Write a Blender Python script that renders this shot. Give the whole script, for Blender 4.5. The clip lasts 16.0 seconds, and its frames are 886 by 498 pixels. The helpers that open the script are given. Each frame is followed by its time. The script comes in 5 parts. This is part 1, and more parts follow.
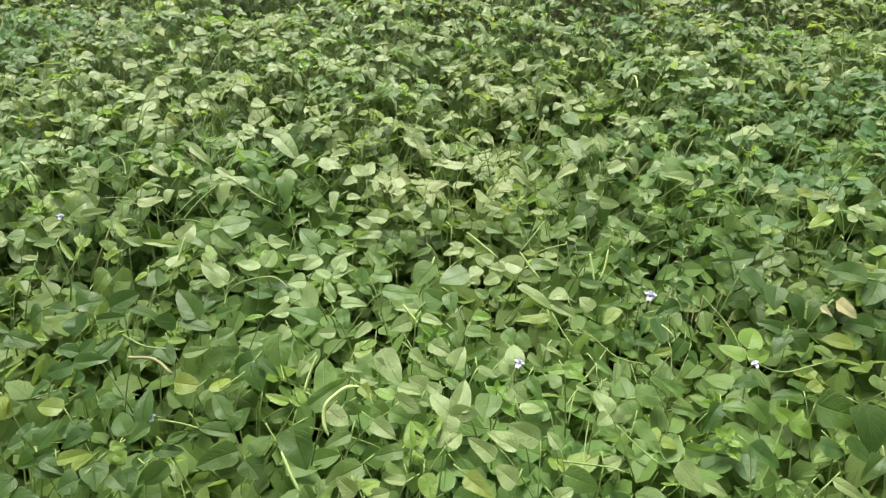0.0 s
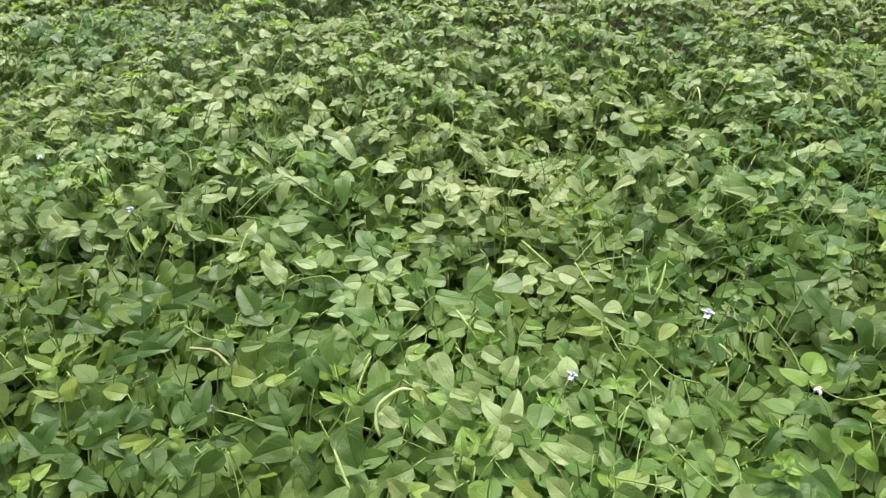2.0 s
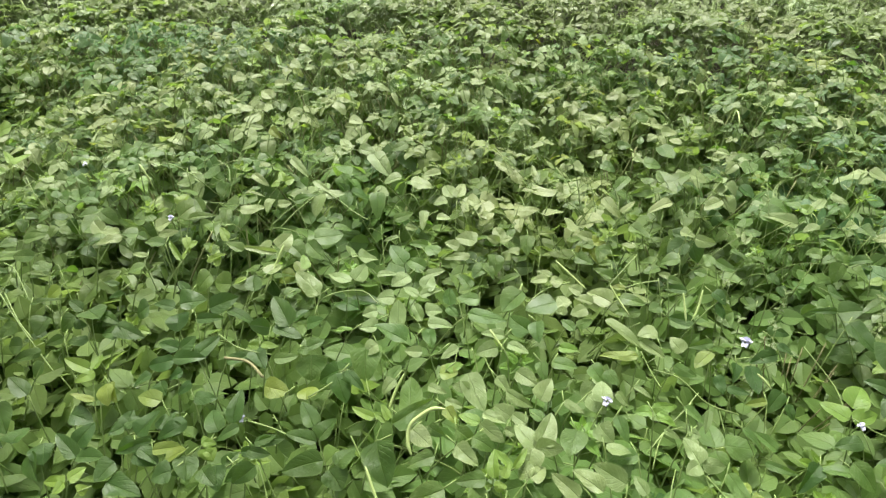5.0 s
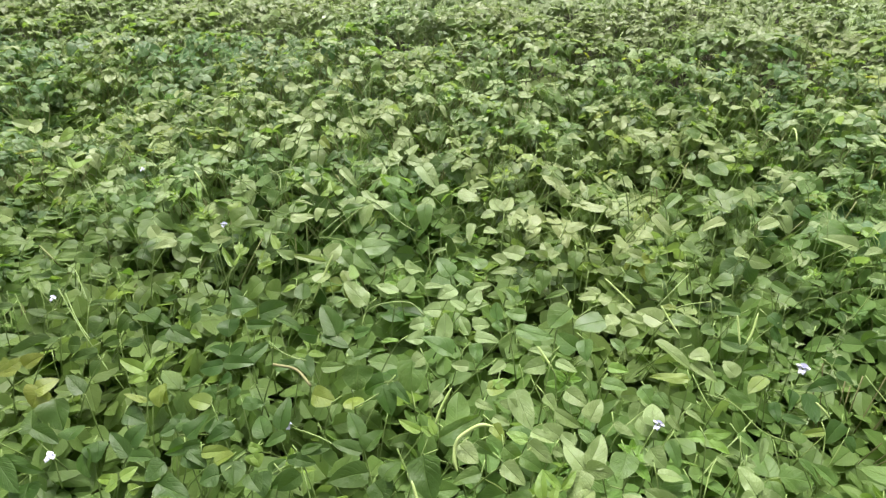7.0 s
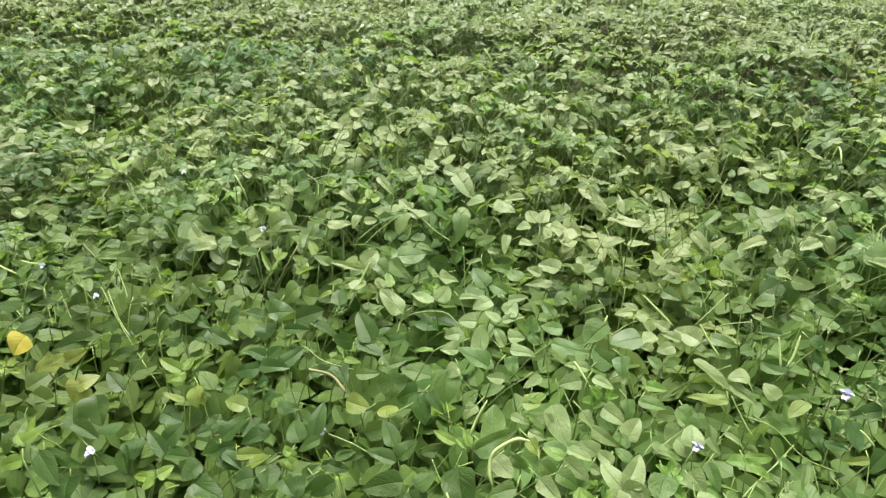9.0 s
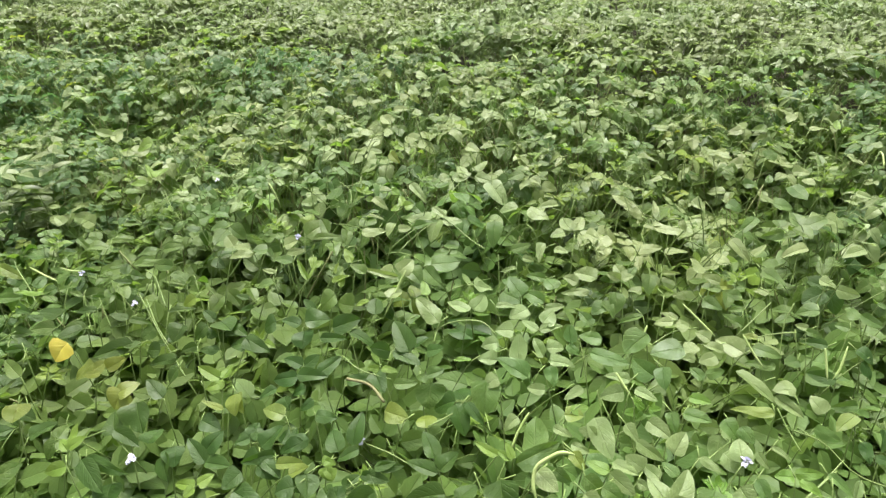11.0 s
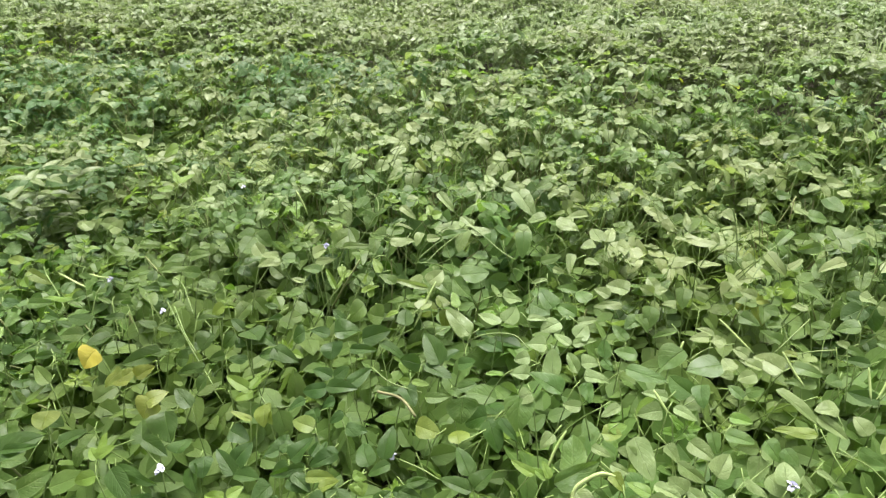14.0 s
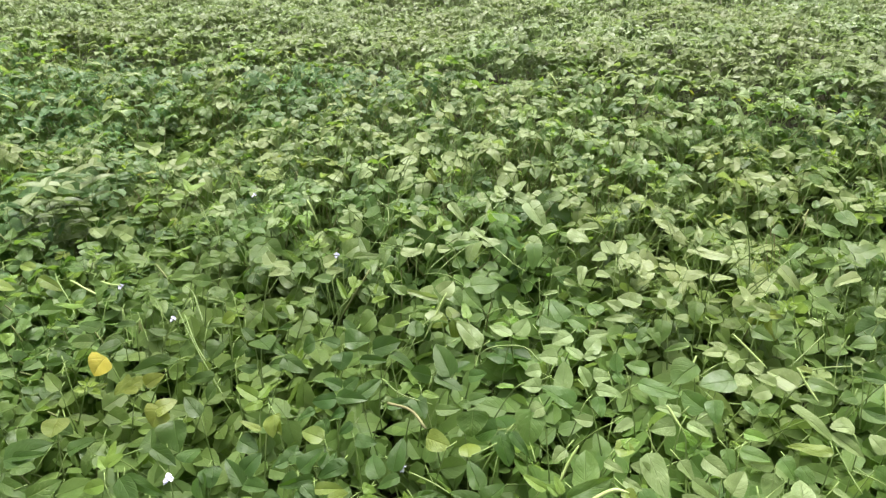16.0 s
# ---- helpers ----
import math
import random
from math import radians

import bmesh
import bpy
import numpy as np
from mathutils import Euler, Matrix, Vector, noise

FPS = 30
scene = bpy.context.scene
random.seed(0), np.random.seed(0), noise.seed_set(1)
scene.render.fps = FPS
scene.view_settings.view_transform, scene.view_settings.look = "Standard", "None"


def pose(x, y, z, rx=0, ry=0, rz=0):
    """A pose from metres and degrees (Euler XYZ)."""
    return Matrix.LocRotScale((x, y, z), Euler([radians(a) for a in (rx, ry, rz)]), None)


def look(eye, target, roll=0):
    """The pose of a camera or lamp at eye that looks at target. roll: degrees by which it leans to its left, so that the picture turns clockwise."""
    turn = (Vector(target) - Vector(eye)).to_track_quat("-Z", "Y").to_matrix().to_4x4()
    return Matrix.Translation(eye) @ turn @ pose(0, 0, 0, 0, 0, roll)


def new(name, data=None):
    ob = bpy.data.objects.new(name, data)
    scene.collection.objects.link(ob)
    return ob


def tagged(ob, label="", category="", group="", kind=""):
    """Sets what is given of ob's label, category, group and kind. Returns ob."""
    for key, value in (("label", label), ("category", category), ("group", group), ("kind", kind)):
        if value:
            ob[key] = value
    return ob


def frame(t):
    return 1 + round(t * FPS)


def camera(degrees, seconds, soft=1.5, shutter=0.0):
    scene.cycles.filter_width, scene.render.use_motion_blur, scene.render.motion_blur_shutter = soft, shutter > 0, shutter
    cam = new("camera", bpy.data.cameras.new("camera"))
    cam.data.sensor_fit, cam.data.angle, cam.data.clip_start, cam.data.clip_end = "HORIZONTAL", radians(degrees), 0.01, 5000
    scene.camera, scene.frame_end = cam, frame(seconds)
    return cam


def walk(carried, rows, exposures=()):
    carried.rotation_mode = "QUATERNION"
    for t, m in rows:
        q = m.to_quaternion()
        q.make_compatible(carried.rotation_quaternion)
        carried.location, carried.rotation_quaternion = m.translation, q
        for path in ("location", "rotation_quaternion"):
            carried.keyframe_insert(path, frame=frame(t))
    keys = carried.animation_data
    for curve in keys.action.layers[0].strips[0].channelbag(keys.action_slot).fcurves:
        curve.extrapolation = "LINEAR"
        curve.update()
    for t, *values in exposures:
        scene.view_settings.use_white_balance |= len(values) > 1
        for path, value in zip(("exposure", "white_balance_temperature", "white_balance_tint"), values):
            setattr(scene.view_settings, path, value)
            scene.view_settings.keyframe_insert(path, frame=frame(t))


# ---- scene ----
cam = camera(70.7, 16.0, soft=1.4)
PATH = [
    (0, (0.026, 0.016, 1.385), (0.012, 1.604, 0.17), 0.4),
    (0.5, (0.018, 0.015, 1.386), (-0.034, 1.604, 0.173), 0.3),
    (1, (0.013, 0.015, 1.386), (-0.077, 1.605, 0.177), 0.1),
    (1.5, (0.008, 0.014, 1.386), (-0.118, 1.603, 0.179), -0.1),
    (2, (0.003, 0.014, 1.388), (-0.152, 1.605, 0.186), -0.2),
    (2.5, (-0.002, 0.014, 1.389), (-0.182, 1.607, 0.193), -0.2),
    (3, (-0.005, 0.014, 1.39), (-0.205, 1.61, 0.202), -0.3),
    (3.5, (-0.006, 0.013, 1.39), (-0.225, 1.613, 0.21), -0.5),
    (4, (-0.009, 0.014, 1.391), (-0.234, 1.617, 0.217), -0.3),
    (6.5, (-0.035, 0.021, 1.396), (-0.346, 1.629, 0.248), -0.4),
    (7, (-0.042, 0.02, 1.397), (-0.4, 1.625, 0.259), -0.8),
    (7.5, (-0.048, 0.018, 1.398), (-0.44, 1.621, 0.269), -1.0),
    (8, (-0.054, 0.017, 1.399), (-0.467, 1.617, 0.273), -0.9),
    (8.5, (-0.06, 0.016, 1.4), (-0.485, 1.618, 0.281), -0.7),
    (9, (-0.067, 0.016, 1.401), (-0.507, 1.617, 0.286), -0.6),
    (11.5, (-0.112, 0.02, 1.405), (-0.635, 1.606, 0.305), -2.2),
    (12, (-0.121, 0.022, 1.404), (-0.657, 1.604, 0.304), -2.3),
    (12.5, (-0.129, 0.024, 1.405), (-0.666, 1.605, 0.305), -2.2),
    (13, (-0.135, 0.026, 1.405), (-0.674, 1.61, 0.31), -2.2),
    (13.5, (-0.14, 0.028, 1.405), (-0.683, 1.613, 0.313), -2.2),
    (14, (-0.144, 0.029, 1.406), (-0.696, 1.614, 0.319), -2.1),
    (14.5, (-0.147, 0.029, 1.406), (-0.715, 1.615, 0.327), -2.3),
    (15, (-0.15, 0.03, 1.407), (-0.725, 1.617, 0.334), -2.3),
    (15.5, (-0.153, 0.03, 1.407), (-0.732, 1.62, 0.339), -2.2),
    (16, (-0.156, 0.031, 1.408), (-0.731, 1.624, 0.346), -1.9),
]
walk(cam, [(t, look(eye, target, roll)) for t, eye, target, roll in PATH], [(0, 1.67), (8, 1.69), (16, 1.73)])

# ---- light ----
SUN_ELEVATION, SUN_AZIMUTH = 62.0, 15.0      # azimuth: degrees from straight ahead (+y) towards the left (-x)
world = bpy.data.worlds.new("overcast_sky")
scene.world = world
world.use_nodes = True
wn, wl = world.node_tree.nodes, world.node_tree.links
sky = wn.new("ShaderNodeTexSky")
sky.sky_type = "NISHITA"
sky.sun_disc = False
sky.sun_elevation = radians(SUN_ELEVATION)
sky.sun_rotation = radians(-SUN_AZIMUTH)
sky.air_density, sky.dust_density, sky.ozone_density = 1.0, 6.0, 0.6
veil = wn.new("ShaderNodeHueSaturation")     # cloud cover takes most of the blue out of the sky
veil.inputs["Saturation"].default_value = 0.12
wl.new(sky.outputs[0], veil.inputs["Color"])
wl.new(veil.outputs[0], wn["Background"].inputs["Color"])
wn["Background"].inputs["Strength"].default_value = 0.09

sun_data = bpy.data.lights.new("sun", "SUN")
sun_data.energy, sun_data.angle, sun_data.color = 2.3, radians(24), (0.98, 0.96, 0.83)
sun = new("sun", sun_data)
_a, _e = radians(SUN_AZIMUTH), radians(SUN_ELEVATION)
_from = Vector((-math.sin(_a) * math.cos(_e), math.cos(_a) * math.cos(_e), math.sin(_e)))
sun.matrix_world = look(_from * 30, (0, 0, 0))


# ---- materials ----
def nodes_of(name):
    m = bpy.data.materials.new(name)
    m.use_nodes = True
    nt = m.node_tree
    return m, nt.nodes, nt.links, nt.nodes["Principled BSDF"]


def math_node(n, l, op, a, b=None, clamp=False):
    q = n.new("ShaderNodeMath")
    q.operation, q.use_clamp = op, clamp
    for i, v in enumerate((a, b)):
        if v is None:
            continue
        if isinstance(v, (int, float)):
            q.inputs[i].default_value = v
        else:
            l.new(v, q.inputs[i])
    return q.outputs[0]


def mix_colour(n, l, fac, a, b):
    q = n.new("ShaderNodeMix")
    q.data_type = "RGBA"
    for sock, v in ((q.inputs[0], fac), (q.inputs[6], a), (q.inputs[7], b)):
        if isinstance(v, (int, float)):
            sock.default_value = v
        elif isinstance(v, tuple):
            sock.default_value = (*v, 1)
        else:
            l.new(v, sock)
    return q.outputs[2]


def span(n, l, v, a, b, c=0.0, d=1.0):
    q = n.new("ShaderNodeMapRange")
    l.new(v, q.inputs[0])
    for i, x in enumerate((a, b, c, d)):
        q.inputs[i + 1].default_value = x
    return q.outputs[0]


def noise_node(n, l, scale, detail=3.0, w=None, coords="Object"):
    tc = n.new("ShaderNodeTexCoord")
    q = n.new("ShaderNodeTexNoise")
    q.inputs["Scale"].default_value, q.inputs["Detail"].default_value = scale, detail
    l.new(tc.outputs[coords], q.inputs["Vector"])
    if w is not None:
        q.noise_dimensions = "4D"
        l.new(w, q.inputs["W"])
    return q.outputs["Fac"]


def leaf_material(name, deep, pale, vein, see_through, mottle=0.6, islands=False, rough=0.47, gloss=0.62, drift=1.0):
    """A waxy leaf: creased midrib and faint side veins from the leaf's own coordinates, tone by piece and by stretch of the field, light through the blade."""
    m, n, l, p = nodes_of(name)
    if islands:
        rnd = n.new("ShaderNodeNewGeometry").outputs["Random Per Island"]
    else:
        rnd = n.new("ShaderNodeObjectInfo").outputs["Random"]
    w = math_node(n, l, "MULTIPLY", rnd, 40.0)
    uv = n.new("ShaderNodeTexCoord").outputs["UV"]
    sep = n.new("ShaderNodeSeparateXYZ")
    l.new(uv, sep.inputs[0])
    across = math_node(n, l, "ABSOLUTE", math_node(n, l, "MULTIPLY_ADD", sep.outputs[0], 2.0))
    across.node.inputs[0].links[0].from_node.inputs[2].default_value = -1.0
    along = sep.outputs[1]
    patch = noise_node(n, l, 28.0, 3.0, w)
    fine = noise_node(n, l, 190.0, 3.0, w)
    midrib = span(n, l, across, 0.015, 0.06, 1.0, 0.0)
    bend = math_node(n, l, "ADD", math_node(n, l, "MULTIPLY", across, 0.42), math_node(n, l, "MULTIPLY", patch, 0.22))
    phase = math_node(n, l, "MULTIPLY", math_node(n, l, "SUBTRACT", along, bend), 36.0)
    ribs = span(n, l, math_node(n, l, "SINE", phase), 0.72, 1.0, 0.0, 0.7)
    ribs = math_node(n, l, "MULTIPLY", ribs, span(n, l, patch, 0.35, 0.62))
    veins = math_node(n, l, "MAXIMUM", midrib, ribs)
    where = n.new("ShaderNodeNewGeometry").outputs["Position"]
    stretch = n.new("ShaderNodeTexNoise")
    stretch.inputs["Scale"].default_value, stretch.inputs["Detail"].default_value = 1.7, 2.0
    l.new(where, stretch.inputs["Vector"])
    region = stretch.outputs["Fac"]
    tone = math_node(n, l, "ADD", math_node(n, l, "MULTIPLY", rnd, 0.42), math_node(n, l, "MULTIPLY", patch, 0.6))
    tone = math_node(n, l, "ADD", tone, span(n, l, region, 0.3, 0.7, -0.1, 0.1))
    tone = span(n, l, tone, 0.12, 0.95)
    col = mix_colour(n, l, tone, deep, pale)
    spots = math_node(n, l, "MULTIPLY", span(n, l, fine, 0.5, 0.68), span(n, l, patch, 0.42, 0.65, 0.0, mottle))
    col = mix_colour(n, l, spots, col, vein)
    col = mix_colour(n, l, math_node(n, l, "MULTIPLY", ribs, 0.22), col, vein)
    col = mix_colour(n, l, math_node(n, l, "MULTIPLY", midrib, 0.3), col, vein)
    # bright rim highlight painted as a paler margin
    edge = math_node(n, l, "MULTIPLY", span(n, l, across, 0.86, 1.0), 0.3)
    col = mix_colour(n, l, edge, col, vein)
    hue = n.new("ShaderNodeHueSaturation")
    l.new(math_node(n, l, "ADD", span(n, l, region, 0.32, 0.68, 0.5 - 0.019 * drift, 0.5 + 0.018 * drift), span(n, l, fine, 0.3, 0.7, -0.006, 0.006)), hue.inputs["Hue"])
    l.new(col, hue.inputs["Color"])
    col = hue.outputs[0]
    l.new(col, p.inputs["Base Color"])
    l.new(span(n, l, patch, 0.3, 0.7, rough - 0.09, rough + 0.1), p.inputs["Roughness"])
    p.inputs["Specular IOR Level"].default_value = gloss
    bump = n.new("ShaderNodeBump")
    bump.inputs["Strength"].default_value, bump.inputs["Distance"].default_value = 0.7, 0.003
    hgt = math_node(n, l, "ADD", math_node(n, l, "MULTIPLY", veins, -0.6), math_node(n, l, "MULTIPLY", patch, 2.2))
    l.new(math_node(n, l, "ADD", hgt, math_node(n, l, "MULTIPLY", fine, 0.6)), bump.inputs["Height"])
    l.new(bump.outputs[0], p.inputs["Normal"])
    thin = n.new("ShaderNodeBsdfTranslucent")
    glow = mix_colour(n, l, 0.5, col, see_through)
    l.new(glow, thin.inputs["Color"])
    mix = n.new("ShaderNodeMixShader")
    mix.inputs[0].default_value = 0.46
    l.new(p.outputs[0], mix.inputs[1])
    l.new(thin.outputs[0], mix.inputs[2])
    l.new(mix.outputs[0], n["Material Output"].inputs["Surface"])
    return m


def plain_material(name, a, b, scale, rough=0.6, spec=0.4, bump=0.0):
    m, n, l, p = nodes_of(name)
    w = math_node(n, l, "MULTIPLY", n.new("ShaderNodeObjectInfo").outputs["Random"], 30.0)
    f = noise_node(n, l, scale, 4.0, w)
    l.new(mix_colour(n, l, span(n, l, f, 0.3, 0.7), a, b), p.inputs["Base Color"])
    p.inputs["Roughness"].default_value = rough
    p.inputs["Specular IOR Level"].default_value = spec
    if bump:
        q = n.new("ShaderNodeBump")
        q.inputs["Strength"].default_value, q.inputs["Distance"].default_value = 0.6, bump
        l.new(noise_node(n, l, scale * 3, 4.0), q.inputs["Height"])
        l.new(q.outputs[0], p.inputs["Normal"])
    return m


GREEN = dict(gloss=0.5, deep=(0.050, 0.108, 0.018), pale=(0.122, 0.200, 0.040), vein=(0.24, 0.32, 0.10), see_through=(0.20, 0.34, 0.03))
LEAF = leaf_material("cowpea_leaf", **GREEN)
# paler greens: the far crop's haze and sheen are held in this colour
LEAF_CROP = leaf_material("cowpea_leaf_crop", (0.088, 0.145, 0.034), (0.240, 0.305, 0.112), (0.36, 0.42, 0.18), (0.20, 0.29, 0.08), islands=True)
# lighter than most upper leaves: fill for the dark gaps put into the colour
LEAF_LOW = leaf_material("lower_leaf", (0.085, 0.155, 0.034), (0.155, 0.235, 0.060), (0.24, 0.33, 0.10), (0.30, 0.44, 0.08), 0.3, islands=True, gloss=0.35)
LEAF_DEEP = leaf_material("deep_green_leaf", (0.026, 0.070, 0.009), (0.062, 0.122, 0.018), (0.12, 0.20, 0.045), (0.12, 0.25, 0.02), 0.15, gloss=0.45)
LEAF_LUSH = leaf_material("lush_leaf", (0.042, 0.110, 0.024), (0.115, 0.205, 0.062), (0.21, 0.31, 0.12), (0.12, 0.23, 0.06), 0.3, gloss=0.5)
LEAF_YOUNG = leaf_material("young_leaf", (0.11, 0.205, 0.022), (0.20, 0.31, 0.045), (0.29, 0.39, 0.09), (0.28, 0.42, 0.03), 0.15)
LEAF_AGED = leaf_material("ageing_leaf", (0.10, 0.16, 0.02), (0.21, 0.27, 0.035), (0.32, 0.37, 0.09), (0.36, 0.40, 0.03), 0.5)
# mottled leaves, and ones whose sky sheen is put into the colour
LEAF_PALE = leaf_material("mottled_brightened_leaf", (0.140, 0.205, 0.058), (0.270, 0.342, 0.128), (0.42, 0.48, 0.23), (0.25, 0.36, 0.05), 0.7)
LEAF_YELLOW = leaf_material("yellow_leaf", (0.60, 0.50, 0.06), (0.72, 0.63, 0.13), (0.78, 0.70, 0.20), (0.75, 0.64, 0.06), 0.1, drift=0.0)
STALK = plain_material("green_stalk", (0.11, 0.175, 0.040), (0.21, 0.28, 0.085), 25.0, 0.5)
STEM = plain_material("brown_green_stem", (0.12, 0.15, 0.045), (0.22, 0.23, 0.09), 18.0, 0.65)
POD = plain_material("pale_pod", (0.27, 0.37, 0.11), (0.40, 0.48, 0.19), 30.0, 0.45)
PETAL = plain_material("lilac_white_petal", (0.66, 0.66, 0.74), (0.52, 0.50, 0.72), 60.0, 0.55)
DRY = plain_material("dry_leaf", (0.15, 0.15, 0.065), (0.25, 0.23, 0.11), 30.0, 0.8)


def soil_material():
    m, n, l, p = nodes_of("soil")
    big, small = noise_node(n, l, 1.2, 5.0), noise_node(n, l, 40.0, 6.0)
    col = mix_colour(n, l, span(n, l, big, 0.35, 0.65), (0.032, 0.028, 0.015), (0.055, 0.046, 0.025))
    col = mix_colour(n, l, span(n, l, small, 0.5, 0.75, 0.0, 0.6), col, (0.035, 0.05, 0.014))
    l.new(col, p.inputs["Base Color"])
    p.inputs["Roughness"].default_value = 0.95
    q = n.new("ShaderNodeBump")
    q.inputs["Strength"].default_value, q.inputs["Distance"].default_value = 0.8, 0.02
    l.new(small, q.inputs["Height"])
    l.new(q.outputs[0], p.inputs["Normal"])
    return m


SOIL = soil_material()


# ---- mesh helpers ----
class Bits:
    """Collects pieces with leaf coordinates and materials and makes one mesh of them."""

    def __init__(self):
        self.v, self.f, self.uv, self.mi, self.count = [], [], [], [], 0

    def add(self, verts, faces, uvs=None, mat=0, m=None):
        verts = np.asarray(verts, float)
        if m is not None:
            a = np.array(m)
            verts = verts @ a[:3, :3].T + a[:3, 3]
        self.v.append(verts)
        self.uv.append(np.full((len(verts), 2), 0.25) if uvs is None else np.asarray(uvs, float))
        self.f += [tuple(i + self.count for i in q) for q in faces]
        self.mi += [mat] * len(faces)
        self.count += len(verts)
        return self

    def mesh(self, name, *materials):
        me = bpy.data.meshes.new(name)
        v, uv = np.concatenate(self.v), np.concatenate(self.uv)
        me.from_pydata(v.tolist(), [], self.f)
        layer = me.uv_layers.new(name="leaf")
        corner = np.empty(len(me.loops), np.int32)
        me.loops.foreach_get("vertex_index", corner)
        layer.data.foreach_set("uv", uv[corner].astype(np.float32).ravel())
        for mat in materials:
            me.materials.append(mat)
        me.polygons.foreach_set("material_index", np.array(self.mi, np.int32))
        me.polygons.foreach_set("use_smooth", np.ones(len(me.polygons), bool))
        ends = np.empty(len(me.edges) * 2, np.int32)
        me.edges.foreach_get("vertices", ends)
        rib = (uv[ends.reshape(-1, 2), 0] == 0.5).all(1)          # the blade is creased along its midrib
        me.attributes.new("sharp_edge", "BOOLEAN", "EDGE").data.foreach_set("value", rib)
        me.update()
        return me


def tube(points, radii, sides=5):
    """Verts and quads of a tapered round stalk along points, closed at its end."""
    pts = [Vector(p) for p in points]
    verts, faces = [], []
    for i, p in enumerate(pts):
        d = (pts[min(i + 1, len(pts) - 1)] - pts[max(i - 1, 0)]).normalized()
        u = d.cross(Vector((0.31, 0.77, 0.56))).normalized()
        w = d.cross(u)
        r = radii[i] if hasattr(radii, "__len__") else radii
        for k in range(sides):
            a = 2 * math.pi * k / sides
            verts.append(tuple(p + u * (r * math.cos(a)) + w * (r * math.sin(a))))
    for i in range(len(pts) - 1):
        for k in range(sides):
            a, b = i * sides + k, i * sides + (k + 1) % sides
            faces.append((a, b, b + sides, a + sides))
    faces.append(tuple(range((len(pts) - 1) * sides, len(pts) * sides)))
    faces.append(tuple(reversed(range(sides))))
    return verts, faces


def arc(a, b, lift, steps=5, side=(0, 0, 0)):
    """Points from a to b, bowed upwards by lift and sideways by side."""
    a, b, s = Vector(a), Vector(b), Vector(side)
    out = []
    for i in range(steps + 1):
        t = i / steps
        out.append(a.lerp(b, t) + (Vector((0, 0, lift)) + s) * (4 * t * (1 - t)))
    return out


def leaflet(length=0.075, width=0.05, fold=0.22, droop=0.12, skew=0.0, ripple=0.004, lobe=0.0, seed=0, rows=7):
    """A pointed ovate blade from its base at the origin along +y; skew widens one half, lobe squares the shoulders."""
    g = np.random.default_rng(seed)
    ph = g.uniform(0, 6.28, 4)
    us = (-1.0, -0.55, 0.0, 0.55, 1.0)
    verts, uvs, faces = [], [], []
    for i in range(rows + 1):
        v = i / rows
        prof = (v ** 0.48) * ((1 - v) ** 0.81) / 0.428 if 0 < v < 1 else 0.0
        prof *= 1 + lobe * math.exp(-((v - 0.22) / 0.12) ** 2)
        for u in us:
            half = 0.5 * width * prof * (1 + skew * (1 if u > 0 else -1))
            x = u * half
            y = v * length - 0.06 * length * abs(u) * prof * (1 - v)
            z = fold * abs(x) - droop * length * (v ** 2) - 0.35 * fold * x * x / (0.5 * width)
            z += ripple * abs(u) * math.sin(7 * v + ph[0 if u > 0 else 1]) * prof
            x += 0.05 * width * math.sin(3 * v + ph[2])
            verts.append((x, y, z))
            uvs.append((0.5 + 0.5 * u, v))
    k = len(us)
    for i in range(rows):
        for j in range(k - 1):
            a = i * k + j
            faces.append((a, a + 1, a + k + 1, a + k))
    return verts, faces, uvs


def blade_low(length=0.075, width=0.05, fold=0.22, droop=0.12):
    """The same blade with few faces, for the depth of the field."""
    rows = ((0.0, 0.0), (0.17, 0.88), (0.47, 0.97), (0.77, 0.58), (1.0, 0.0))
    verts, uvs = [], []
    for v, p in rows:
        for u in ((0,) if p == 0 else (-1, 0, 1)):
            x = u * 0.5 * width * p
            verts.append((x, v * length, fold * abs(x) - droop * length * v * v))
            uvs.append((0.5 + 0.5 * u, v))
    faces = [(0, 2, 1), (0, 3, 2), (1, 2, 5, 4), (2, 3, 6, 5), (4, 5, 8, 7), (5, 6, 9, 8), (7, 8, 10), (8, 9, 10)]
    return verts, faces, uvs


def leaf_poses(g, size):
    """Where the three leaflets of a leaf sit: one ahead on its rachis, two at the sides."""
    spread = g.uniform(62, 98)
    out = [pose(0, 0.022 * size, 0.002, g.normal(-8, 9), g.normal(0, 10), g.normal(0, 8))]
    for s in (1, -1):
        out.append(pose(0.003 * s, 0.002, 0, g.normal(-10, 10), -s * g.normal(4, 12), -s * spread + g.normal(0, 8)))
    return out


def petiole_bits(g, size, sides=5):
    """The stalk under a leaf, which falls back and down to the stem, and the rachis in front."""
    drop, back = g.uniform(0.09, 0.15), g.uniform(0.03, 0.08)
    line = arc((0, 0, -0.001), (g.normal(0, 0.015), -back, -drop), 0.012, 5)
    b = Bits()
    b.add(*tube(line, [0.0010, 0.0011, 0.0012, 0.0013, 0.0014, 0.0016], sides))
    b.add(*tube([(0, 0, -0.001), (0, 0.012 * size, 0.001), (0, 0.023 * size, 0.002)], 0.0013, 4))
    return b, Vector(line[-1])


